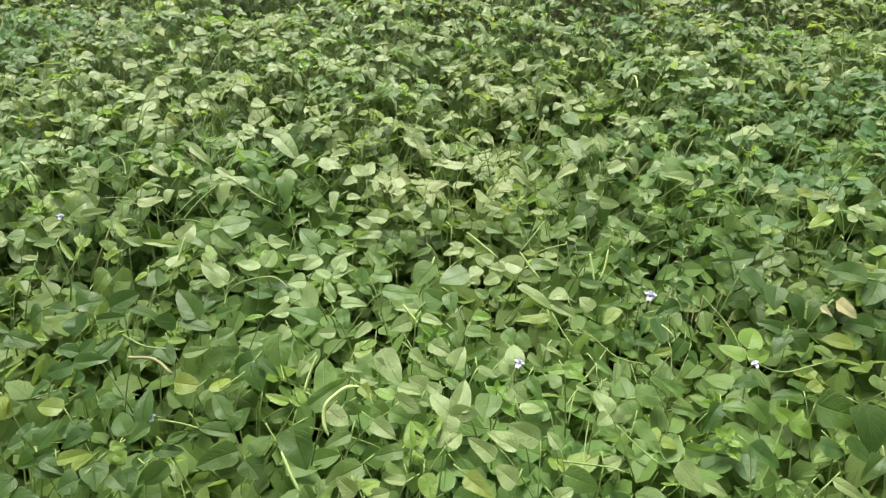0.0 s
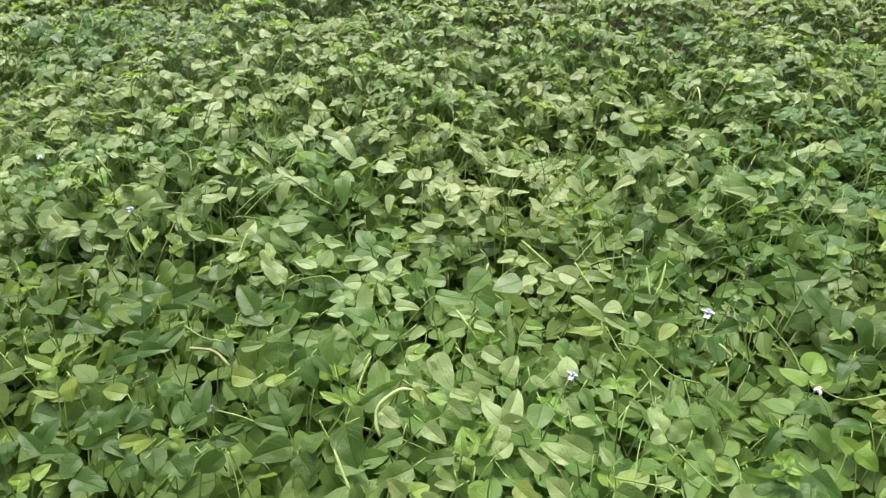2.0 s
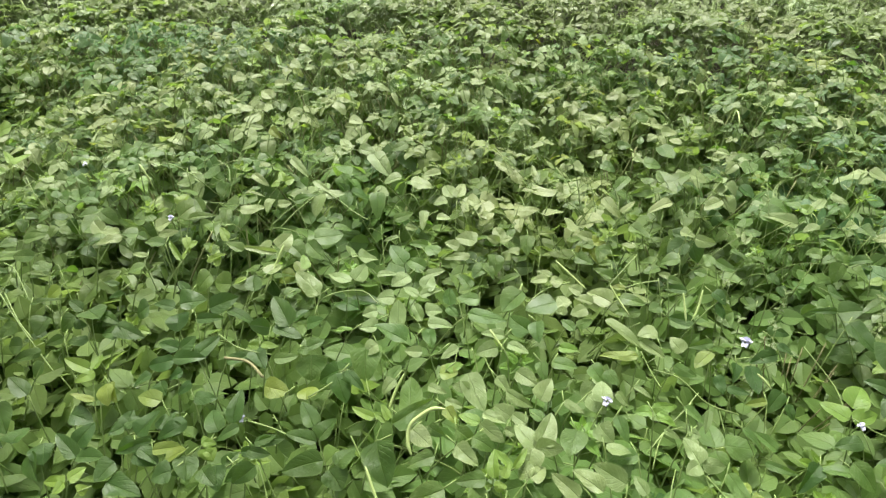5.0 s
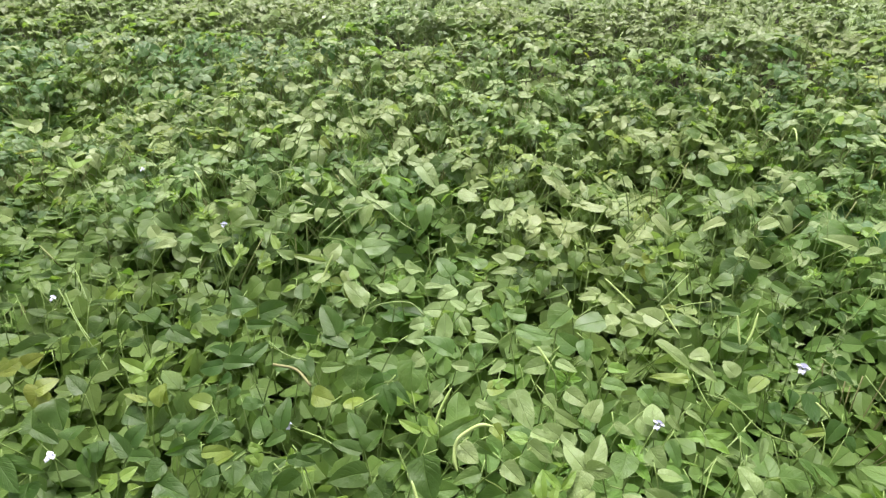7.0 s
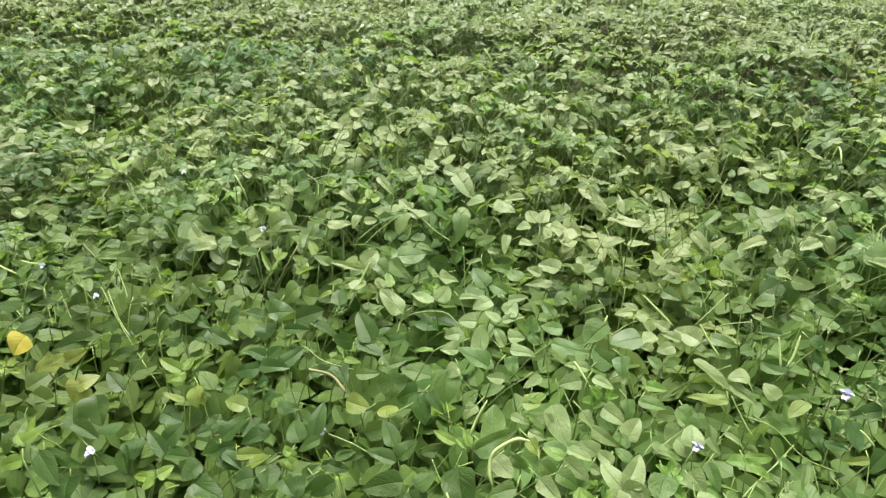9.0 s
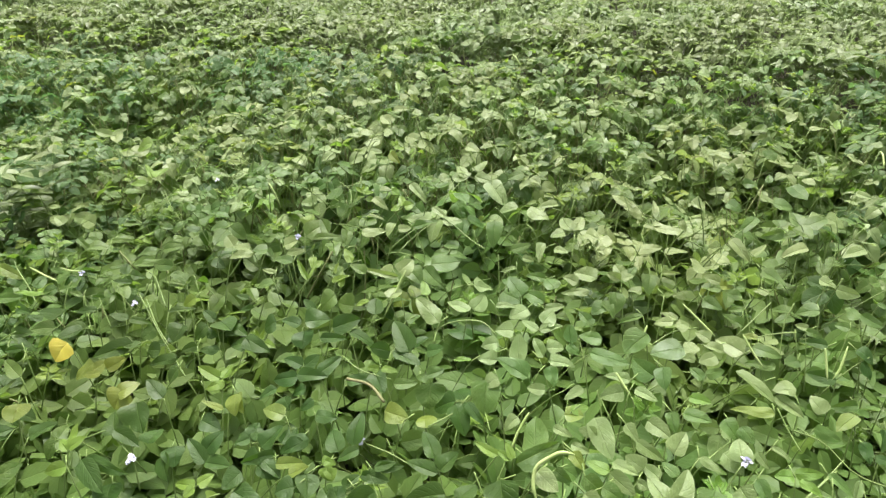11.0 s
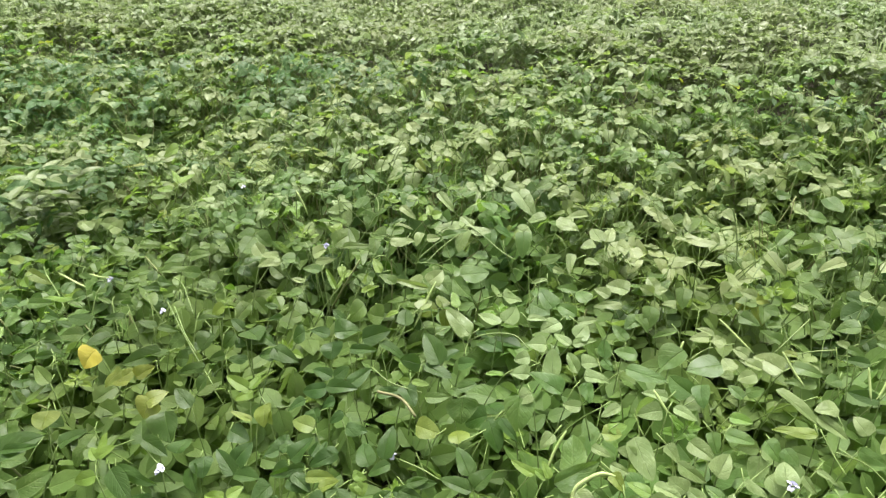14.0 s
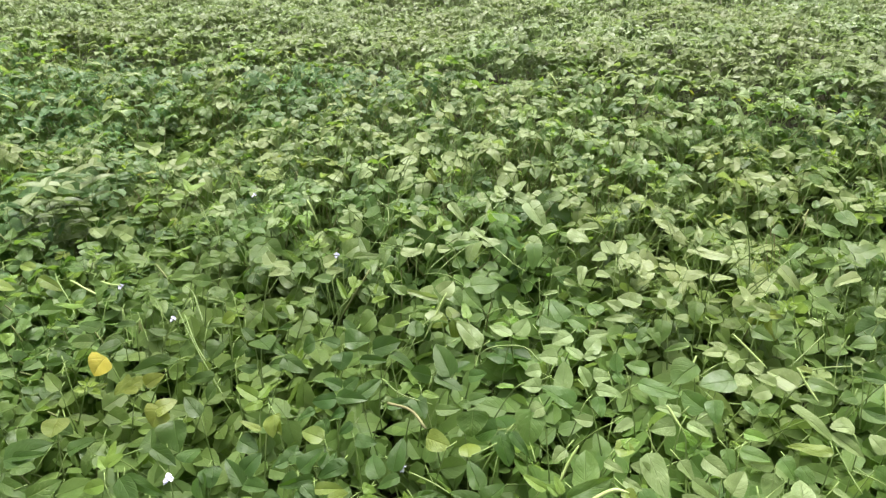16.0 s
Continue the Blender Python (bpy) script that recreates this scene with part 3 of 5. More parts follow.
leaf_at("green", 0.321, 0.987, 0.439, 24, (0, 0, -102, 53, 24))
leaf_at("pale", 0.427, 1.096, 0.418, 24, (0, 0, 106, 58, 22))
leaf_at("aged", 0.419, 1.075, 0.412, 24, (0, 0, 141, 55, 29))
leaf_at("green", 0.437, 1.013, 0.387, 24, (-9, 13, -165, 43, 23), (8, -13, -107, 45, 17))
leaf_at("green", 0.535, 1.080, 0.397, 24, (-31, -15, -172, 69, 36), (31, 15, 112, 61, 30))
leaf_at("green", 0.555, 1.000, 0.388, 24, (0, 0, 147, 56, 33))
leaf_at("aged", 0.520, 0.975, 0.381, 24, (0, 0, 105, 48, 16))
leaf_at("pale", 0.447, 0.886, 0.393, 24, (0, 0, -132, 58, 18))
leaf_at("pale", 0.310, 0.770, 0.488, 24, (0, 0, 177, 39, 26))
leaf_at("pale", 0.151, 0.796, 0.545, 24, (-26, -7, -130, 43, 30), (26, 7, -144, 31, 14))
leaf_at("deep", 0.728, 1.299, 0.435, 24, (0, 0, -89, 50, 46))
leaf_at("pale", 0.727, 1.231, 0.430, 24, (0, 0, -89, 53, 47), (0, 0, 95, 60, 15))
leaf_at("pale", 0.740, 1.195, 0.431, 24, (0, 0, -149, 82, 45))
leaf_at("deep", 0.824, 1.084, 0.440, 24, (-43, 29, 163, 62, 47), (-12, 12, -167, 66, 42), (54, -39, 141, 60, 36))
leaf_at("dry", 0.876, 1.058, 0.445, 24, (20, 7, -127, 55, 40), (-20, -7, -125, 34, 21))
leaf_at("young", 0.669, 0.946, 0.393, 24, (6, 18, -33, 67, 47), (-6, -8, 51, 59, 33), (0, -10, -69, 66, 30))
leaf_at("deep", 0.773, 1.002, 0.413, 24, (-7, 5, 69, 55, 28), (3, -4, 134, 62, 33), (4, -1, -151, 51, 45))
leaf_at("green", 0.661, 0.877, 0.404, 24, (0, 0, 107, 51, 28))
leaf_at("pale", 0.618, 0.809, 0.406, 24, (-2, -11, 72, 51, 29), (2, 11, -142, 60, 37))
leaf_at("green", 0.569, 0.817, 0.396, 24, (0, 0, 139, 75, 30))
leaf_at("pale", 0.480, 0.817, 0.401, 24, (13, 12, 52, 51, 24), (-13, -12, -103, 60, 16))
leaf_at("green", 0.442, 0.675, 0.453, 24, (0, 0, -101, 63, 24))
leaf_at("pale", 0.431, 0.614, 0.469, 24, (-19, 16, -142, 55, 35), (18, -15, -113, 43, 21))
leaf_at("green", 0.572, 0.700, 0.430, 24, (0, 0, -132, 61, 36))
leaf_at("green", 0.722, 0.782, 0.444, 24, (0, 0, -108, 81, 67))
leaf_at("deep", 0.790, 0.768, 0.462, 24, (0, 0, -174, 87, 67))
leaf_at("green", 0.707, 0.693, 0.453, 24, (26, 5, -136, 56, 29), (-26, -5, -107, 48, 36))
leaf_at("deep", 0.767, 0.648, 0.471, 24, (0, 0, 128, 60, 31))
leaf_at("pale", 0.665, 0.611, 0.460, 24, (0, 0, -121, 58, 20))
leaf_at("young", 0.664, 0.749, 0.434, 24, (0, 0, 42, 34, 27), (0, 0, -56, 38, 21), (0, 0, -135, 46, 30))
leaf_at("pale", 0.028, 0.584, 0.579, 24, (0, 0, 35, 31, 25), (0, 0, -48, 32, 22))
leaf_at("pale", 0.119, 0.576, 0.566, 24, (-17, -6, 52, 53, 25), (17, 6, 55, 54, 24))
leaf_at("pale", 0.133, 0.537, 0.557, 24, (0, 0, 59, 38, 30))
leaf_at("green", 0.197, 0.667, 0.555, 24, (0, 0, 103, 43, 23))
leaf_at("pale", 0.206, 0.601, 0.550, 24, (0, 0, 38, 33, 17))
leaf_at("pale", 0.175, 0.609, 0.560, 24, (0, 0, 68, 56, 32))
leaf_at("pale", 0.274, 0.587, 0.527, 24, (0, 0, -69, 33, 20))
leaf_at("pale", 0.310, 0.703, 0.502, 24, (3, 0, -85, 39, 25), (-2, 0, 24, 49, 27), (-2, 0, 128, 27, 24))
leaf_at("green", 0.204, 0.558, 0.547, 24, (0, 0, -114, 57, 34))
leaf_at("green", 0.361, 0.712, 0.476, 24, (0, 0, -145, 62, 26))
leaf_at("aged", 0.056, 0.546, 0.562, 24, (0, 0, -129, 55, 27))
leaf_at("pale", 0.187, 0.518, 0.546, 24, (0, 0, -62, 34, 22))
leaf_at("yellow", -1.265, 0.800, 0.454, 35, (0, 0, 160, 49, 59))
leaf_at("deep", -1.215, 0.503, 0.467, 24, (-7, -5, -45, 83, 54), (7, 5, -72, 80, 19))
leaf_at("deep", -1.152, 0.569, 0.435, 24, (0, 0, -45, 55, 33))
leaf_at("green", -1.139, 0.452, 0.472, 24, (-34, 4, -92, 69, 24), (34, -4, -50, 56, 35))
leaf_at("young", -1.014, 0.527, 0.447, 24, (0, 0, 126, 41, 26))
leaf_at("aged", -1.242, 0.630, 0.438, 24, (0, 0, -155, 42, 48))
leaf_at("green", -1.301, 0.695, 0.440, 24, (0, 0, 70, 74, 28))
leaf_at("pale", -2.011, 1.823, 0.466, 14, (-3, -2, 81, 83, 34), (-10, 8, -66, 63, 31), (13, -6, -131, 55, 43))
leaf_at("young", -1.822, 1.816, 0.461, 14, (0, 0, 121, 69, 55))
leaf_at("young", -1.667, 1.566, 0.425, 14, (0, 0, 87, 71, 31))
leaf_at("young", -1.667, 1.603, 0.432, 14, (-3, 0, 48, 98, 22), (3, 0, -25, 64, 66))
leaf_at("green", -1.240, 1.151, 0.492, 24, (34, 13, 95, 70, 25), (-34, -13, 118, 53, 35))
leaf_at("green", -1.531, 1.156, 0.443, 24, (-7, 4, -72, 58, 37), (7, -4, 68, 76, 18))
leaf_at("pale", -1.711, 1.302, 0.412, 24, (54, 8, 77, 89, 46), (-55, -8, 73, 51, 34))
leaf_at("green", -0.906, 1.140, 0.576, 24, (1, -25, 117, 35, 35), (-10, 16, 61, 43, 20), (9, 10, 86, 40, 25))
leaf_at("green", -1.007, 1.123, 0.555, 24, (0, 0, 45, 42, 33))
leaf_at("green", -0.795, 1.169, 0.590, 24, (-26, -4, -36, 71, 47), (28, 13, 43, 57, 25), (-2, -9, -71, 64, 17))
leaf_at("green", -0.884, 1.150, 0.581, 24, (0, 0, 55, 32, 24))
leaf_at("green", -0.666, 1.255, 0.581, 24, (-39, -21, -70, 65, 25), (39, 21, 163, 38, 27))
leaf_at("green", -0.620, 1.273, 0.576, 24, (0, 0, -67, 34, 22))
leaf_at("green", -0.590, 1.305, 0.569, 24, (0, 0, -64, 70, 22))
leaf_at("pale", -0.552, 1.396, 0.560, 14, (19, -24, -76, 53, 30), (-20, 24, -126, 63, 18))
leaf_at("pale", -0.720, 1.467, 0.573, 14, (54, 40, -129, 79, 25), (-30, -35, -120, 54, 22), (-24, -5, -81, 33, 19))
leaf_at("pale", -0.722, 1.313, 0.578, 24, (0, 0, -82, 50, 11))
leaf_at("young", -0.651, 1.392, 0.571, 24, (1, 2, 28, 41, 21), (4, 2, -63, 28, 27), (-5, -5, 106, 26, 23))
leaf_at("green", -0.952, 1.442, 0.550, 14, (74, -19, -6, 50, 48), (-77, 19, -100, 60, 35))
leaf_at("green", -0.916, 1.550, 0.569, 14, (0, 0, -59, 35, 33))
leaf_at("green", -1.129, 1.545, 0.529, 14, (0, 0, -2, 55, 36))
leaf_at("pale", -0.539, 1.654, 0.544, 14, (-9, -6, 29, 71, 31), (-42, -17, -53, 65, 31), (27, 25, -13, 58, 37), (25, -2, -95, 54, 35))
leaf_at("pale", -0.193, 1.460, 0.514, 14, (-12, 8, 27, 62, 36), (-4, 9, -16, 55, 33), (-25, -6, 115, 39, 33), (27, -1, -111, 42, 32), (14, -10, -149, 38, 22))
leaf_at("green", -0.338, 1.325, 0.523, 24, (0, 0, -59, 54, 24))
leaf_at("pale", -0.307, 1.319, 0.511, 24, (0, 0, -91, 32, 17))
leaf_at("green", -0.253, 1.389, 0.509, 14, (-17, 11, -177, 61, 23), (17, -11, -93, 37, 24))
leaf_at("pale", 0.004, 1.580, 0.491, 14, (0, 0, -105, 96, 31))
leaf_at("pale", -0.085, 1.712, 0.491, 14, (9, -5, 49, 49, 30), (-9, 5, -125, 54, 27))
leaf_at("pale", -0.006, 1.601, 0.501, 14, (-13, -25, -116, 39, 17), (14, 26, 8, 47, 16))
leaf_at("pale", 0.078, 1.615, 0.503, 14, (0, 0, -160, 34, 17))
leaf_at("young", -0.145, 1.790, 0.525, 14, (0, 0, 91, 40, 27))
leaf_at("young", -0.228, 1.808, 0.538, 14, (0, 0, 62, 32, 24))
leaf_at("pale", -0.416, 1.602, 0.529, 14, (-54, 49, -138, 103, 52), (52, -47, 111, 57, 33))
leaf_at("pale", -0.295, 1.561, 0.523, 14, (-41, -19, -101, 68, 40), (41, 19, 111, 57, 23))
leaf_at("green", 0.384, 1.663, 0.496, 14, (0, 2, 9, 69, 42), (15, 5, -52, 70, 48), (-15, -7, -133, 56, 47))
leaf_at("green", 0.347, 1.624, 0.503, 14, (22, -4, 99, 45, 22), (-14, 12, 16, 46, 30), (-8, -9, 113, 65, 28))
leaf_at("green", 0.292, 1.749, 0.468, 14, (0, 0, 150, 97, 30))
leaf_at("pale", 0.226, 1.521, 0.498, 14, (-23, 28, -146, 79, 29), (22, -28, -39, 61, 19))
leaf_at("green", 0.211, 1.780, 0.485, 14, (0, 0, -115, 44, 35))
leaf_at("pale", 0.326, 1.904, 0.452, 14, (0, 0, -107, 60, 27))
leaf_at("pale", 0.452, 2.066, 0.464, 14, (-18, 14, -76, 59, 34), (18, -14, -145, 40, 33))
leaf_at("green", 0.543, 2.140, 0.461, 14, (-9, 14, 5, 61, 23), (9, -14, -82, 54, 30))
leaf_at("green", 0.314, 1.978, 0.461, 14, (-35, -8, -74, 46, 32), (35, 8, -16, 37, 21))
leaf_at("pale", 0.626, 1.950, 0.463, 14, (-30, 22, -128, 47, 21), (29, -22, -81, 33, 23))
leaf_at("pale", 0.749, 2.141, 0.472, 14, (0, 0, -141, 33, 19))
leaf_at("pale", 0.630, 2.198, 0.478, 14, (0, 0, -133, 38, 23))
leaf_at("pale", 0.770, 1.985, 0.462, 14, (0, 0, -57, 31, 21))
leaf_at("pale", 0.543, 1.665, 0.472, 14, (0, 0, -81, 37, 22))
leaf_at("pale", 0.463, 1.591, 0.488, 14, (67, 11, 120, 59, 32), (-68, -11, 123, 79, 29))
leaf_at("green", 0.682, 1.667, 0.454, 14, (0, 0, -97, 72, 54))
leaf_at("green", 0.760, 1.852, 0.455, 14, (0, 0, -92, 37, 35))
leaf_at("deep", -1.310, 0.862, 0.460, 24, (46, -4, 132, 66, 43), (-47, 4, -47, 27, 36))
leaf_at("deep", -0.927, 0.903, 0.508, 24, (0, 0, 64, 54, 22))
leaf_at("deep", -1.065, 0.916, 0.497, 24, (0, 0, -75, 72, 15))
leaf_at("young", -1.012, 0.956, 0.520, 24, (0, 0, 135, 37, 27))
leaf_at("deep", -0.853, 0.946, 0.540, 24, (-12, 10, 89, 32, 14), (12, -10, 103, 45, 12))
leaf_at("deep", -0.945, 0.848, 0.478, 24, (0, 0, 121, 41, 21))
leaf_at("deep", -0.827, 0.870, 0.498, 24, (8, -9, 90, 55, 30), (-8, 9, -105, 64, 35))
leaf_at("deep", -0.959, 0.792, 0.459, 24, (0, 0, 151, 39, 33))
leaf_at("green", -1.153, 1.060, 0.515, 24, (0, 0, 92, 72, 29))
leaf_at("green", -1.052, 1.013, 0.521, 24, (0, 0, 115, 27, 23))
leaf_at("green", -0.835, 1.033, 0.567, 24, (0, 0, 86, 36, 14))
leaf_at("green", -0.830, 1.010, 0.560, 24, (0, 0, 115, 43, 25))
leaf_at("deep", -1.262, 0.975, 0.477, 24, (-25, -26, 93, 48, 12), (26, 26, 97, 50, 13))
leaf_at("green", -0.804, 1.063, 0.584, 24, (0, 0, 90, 51, 24))
leaf_at("young", -0.741, 1.016, 0.578, 24, (-3, -1, 41, 62, 12), (3, 1, -4, 46, 14))
leaf_at("young", -0.677, 1.024, 0.579, 24, (-9, 18, -26, 27, 15), (16, -14, 12, 44, 14), (-8, -4, -62, 45, 13))
leaf_at("green", -0.646, 1.058, 0.582, 24, (-27, -2, 69, 52, 21), (27, 2, 67, 49, 21))
leaf_at("deep", -0.691, 0.944, 0.554, 24, (0, 0, 61, 45, 19))
leaf_at("young", -0.587, 0.995, 0.565, 24, (0, 0, 120, 32, 15))
leaf_at("deep", -0.561, 0.964, 0.555, 24, (0, 0, 14, 46, 33))
leaf_at("green", -0.549, 1.014, 0.565, 24, (0, 0, -21, 41, 34))
leaf_at("green", -0.492, 0.966, 0.551, 24, (0, 0, -41, 36, 25))
leaf_at("young", -0.470, 1.050, 0.559, 24, (0, 0, 32, 47, 20))
leaf_at("deep", -0.460, 0.910, 0.535, 24, (0, 0, -40, 39, 32))
leaf_at("deep", -0.600, 0.914, 0.541, 24, (0, 0, -95, 68, 22))
leaf_at("pale", -0.287, 0.936, 0.537, 24, (-4, 19, 111, 33, 28), (4, -19, 91, 41, 27))
leaf_at("young", -0.333, 0.905, 0.531, 24, (0, 0, 96, 38, 14))
leaf_at("pale", -0.268, 0.854, 0.550, 24, (0, 0, 133, 31, 29))
leaf_at("pale", -0.323, 1.082, 0.535, 24, (0, 0, -77, 45, 15))
leaf_at("green", -0.256, 1.101, 0.528, 24, (0, 0, 137, 47, 34))
leaf_at("pale", -0.267, 1.006, 0.538, 24, (0, 0, 99, 39, 32))
leaf_at("pale", -0.219, 1.116, 0.522, 24, (0, 0, -66, 46, 20))
leaf_at("green", -0.114, 1.086, 0.517, 24, (0, 0, 41, 46, 26))
leaf_at("pale", 0.142, 1.338, 0.515, 24, (-19, 10, 47, 48, 28), (19, -9, 74, 39, 22))
leaf_at("pale", 0.036, 1.252, 0.509, 24, (48, 4, 93, 32, 15), (-49, -4, 90, 31, 21))
leaf_at("green", 0.120, 1.256, 0.509, 24, (0, 0, -117, 46, 30))
leaf_at("pale", 0.030, 1.334, 0.513, 24, (0, 0, -77, 48, 10))
leaf_at("green", -0.047, 1.308, 0.506, 24, (0, 0, -22, 38, 20))
leaf_at("green", -0.234, 1.241, 0.513, 24, (0, 0, 85, 53, 22))
leaf_at("pale", -0.309, 1.251, 0.525, 24, (0, 0, 117, 40, 12))
leaf_at("pale", -0.143, 0.836, 0.570, 24, (-33, -8, 91, 34, 20), (33, 8, 127, 40, 17))
leaf_at("young", -0.125, 0.779, 0.580, 24, (0, 0, -55, 36, 18))
leaf_at("young", -0.054, 0.664, 0.593, 24, (0, 0, 77, 37, 18))
leaf_at("aged", -0.112, 0.690, 0.589, 24, (0, 0, -142, 33, 20))
leaf_at("green", -0.135, 0.651, 0.585, 24, (0, 0, -115, 30, 19))
leaf_at("pale", 0.019, 0.671, 0.592, 24, (0, 0, 54, 32, 20))
leaf_at("pale", -0.035, 0.772, 0.586, 24, (0, 0, -133, 36, 21))
leaf_at("green", 0.045, 0.685, 0.589, 24, (0, 0, 45, 30, 18))
leaf_at("green", 0.041, 0.841, 0.563, 24, (0, 0, -165, 36, 22))
leaf_at("pale", -0.014, 0.656, 0.592, 24, (0, 0, -104, 20, 14))
leaf_at("green", -0.063, 0.635, 0.590, 24, (0, 0, -109, 38, 25))
leaf_at("young", -0.001, 0.591, 0.582, 24, (1, 2, 46, 39, 14), (5, 3, -29, 36, 11), (-6, -4, 71, 32, 13))
leaf_at("green", 0.153, 0.889, 0.512, 24, (-16, 3, -133, 40, 33), (16, -2, -144, 35, 24))
leaf_at("green", 0.168, 0.739, 0.558, 24, (0, 0, -152, 45, 20))
leaf_at("pale", 0.221, 0.871, 0.491, 24, (0, 0, -116, 38, 11))
leaf_at("green", 0.322, 0.872, 0.452, 24, (0, 0, -128, 47, 16))
leaf_at("pale", 0.316, 0.827, 0.468, 24, (42, 23, 171, 46, 14), (-42, -23, -112, 34, 13))
leaf_at("pale", 0.309, 0.784, 0.484, 24, (0, 0, -103, 22, 16))
leaf_at("green", 0.474, 1.060, 0.399, 24, (0, 0, 163, 49, 24))
leaf_at("green", 0.556, 0.969, 0.385, 24, (0, 0, -155, 33, 21))
leaf_at("pale", 0.570, 1.153, 0.403, 24, (9, -18, -130, 49, 19), (-9, 18, -98, 54, 22))
leaf_at("green", 0.204, 1.296, 0.508, 24, (0, 0, 99, 34, 24))
leaf_at("pale", 0.267, 1.323, 0.507, 24, (0, 0, 83, 34, 16))
leaf_at("green", 0.204, 1.222, 0.499, 24, (0, 22, 99, 31, 15), (0, -22, 63, 49, 21))
leaf_at("aged", 0.232, 1.173, 0.487, 24, (0, 0, 73, 31, 17))
leaf_at("green", 0.375, 1.309, 0.487, 24, (0, 0, 90, 49, 37))
leaf_at("pale", 0.343, 1.243, 0.479, 24, (0, 0, 74, 28, 18))
leaf_at("green", 0.336, 1.237, 0.479, 24, (0, 0, -104, 37, 18))
leaf_at("pale", 0.436, 1.283, 0.468, 24, (0, 0, 71, 31, 21))
leaf_at("pale", 0.556, 1.381, 0.463, 14, (-40, 17, -126, 48, 14), (39, -17, 67, 37, 15))
leaf_at("green", 0.442, 1.230, 0.455, 24, (0, 0, -128, 38, 35))
leaf_at("pale", 0.542, 1.216, 0.435, 24, (0, 0, 94, 25, 16))
leaf_at("green", 0.311, 1.150, 0.466, 24, (0, 0, 124, 32, 27))
leaf_at("green", 0.448, 1.204, 0.446, 24, (0, 0, -134, 42, 28))
leaf_at("deep", -0.713, 0.675, 0.450, 24, (-2, 1, -10, 30, 26), (0, 1, -50, 30, 23), (1, -2, 132, 27, 20))
leaf_at("deep", -0.682, 0.660, 0.449, 24, (0, 0, -32, 56, 38))
leaf_at("deep", -0.611, 0.689, 0.459, 24, (-16, -4, 10, 25, 16), (16, 4, 127, 61, 29))
leaf_at("deep", -0.670, 0.639, 0.449, 24, (-7, 8, 126, 35, 26), (-3, -3, -52, 34, 19), (10, -5, -117, 49, 23))
leaf_at("aged", -0.599, 0.614, 0.455, 24, (0, 0, -63, 41, 26))
leaf_at("deep", -0.563, 0.623, 0.459, 24, (0, 0, -164, 45, 39))
leaf_at("deep", -0.460, 0.604, 0.481, 24, (-35, -4, -154, 43, 30), (35, 4, 138, 47, 30))
leaf_at("young", -0.534, 0.648, 0.465, 24, (8, -5, -159, 23, 23), (-8, 5, -94, 21, 16))
leaf_at("green", -0.442, 0.641, 0.488, 24, (-8, -8, -93, 41, 22), (8, 8, -77, 45, 17))
leaf_at("deep", -0.573, 0.591, 0.459, 24, (0, 0, 119, 36, 39))
leaf_at("aged", -0.665, 0.731, 0.465, 24, (0, 0, 89, 52, 32))
leaf_at("aged", -0.788, 0.754, 0.468, 24, (0, 0, -140, 46, 26))
leaf_at("green", -0.096, 0.554, 0.572, 24, (0, 0, 122, 60, 33))
leaf_at("pale", -0.089, 0.511, 0.561, 24, (-10, 2, 61, 39, 26), (10, -2, -74, 29, 23))
leaf_at("young", -0.096, 0.517, 0.561, 24, (-4, 0, 13, 28, 21), (4, 0, -56, 28, 22))
leaf_at("pale", -0.030, 0.529, 0.566, 24, (0, 0, 84, 32, 17))
leaf_at("green", -0.029, 0.541, 0.569, 24, (0, 0, -152, 28, 19))
leaf_at("young", -0.005, 0.542, 0.567, 24, (0, 0, -154, 39, 27))
leaf_at("green", -0.045, 0.567, 0.577, 24, (10, 5, 101, 47, 24), (-10, -5, -126, 37, 29))
leaf_at("young", -0.016, 0.575, 0.579, 24, (-7, 1, 8, 42, 17), (5, 2, -18, 26, 12), (2, -3, 167, 16, 17))
leaf_at("pale", 0.803, 1.628, 0.444, 14, (0, 32, -37, 72, 30), (0, -31, 117, 53, 23))
leaf_at("young", 0.793, 1.646, 0.445, 14, (0, 0, 37, 42, 33))
leaf_at("pale", 0.739, 1.580, 0.445, 14, (0, 0, 77, 96, 38))
leaf_at("green", 0.774, 1.667, 0.447, 14, (0, 0, 63, 69, 41))
leaf_at("pale", 1.038, 1.913, 0.452, 14, (-1, 7, 110, 111, 49), (8, 7, -126, 60, 54), (-7, -14, 145, 55, 35))
leaf_at("pale", 0.881, 1.757, 0.446, 14, (0, 0, -124, 53, 22))
leaf_at("pale", 0.996, 1.791, 0.429, 14, (0, 0, -94, 62, 48))
leaf_at("pale", 1.017, 1.702, 0.425, 14, (0, 0, -151, 68, 48))
leaf_at("pale", 1.072, 1.606, 0.437, 14, (4, 5, 38, 53, 35), (-4, -5, -64, 55, 34))
leaf_at("deep", 1.016, 1.540, 0.440, 14, (0, 0, 60, 44, 54))
leaf_at("pale", 0.978, 1.561, 0.436, 14, (0, 0, 71, 47, 29))
leaf_at("green", 0.915, 1.615, 0.434, 14, (0, 0, -150, 53, 36))
leaf_at("pale", 0.907, 1.621, 0.436, 14, (0, 0, 115, 40, 27))
leaf_at("aged", 1.012, 1.517, 0.445, 14, (0, 0, -64, 53, 36))
leaf_at("pale", 1.050, 1.516, 0.446, 14, (0, 0, -95, 67, 22))
leaf_at("pale", 0.951, 1.494, 0.445, 14, (-25, 9, -93, 62, 17), (25, -8, -106, 37, 14))
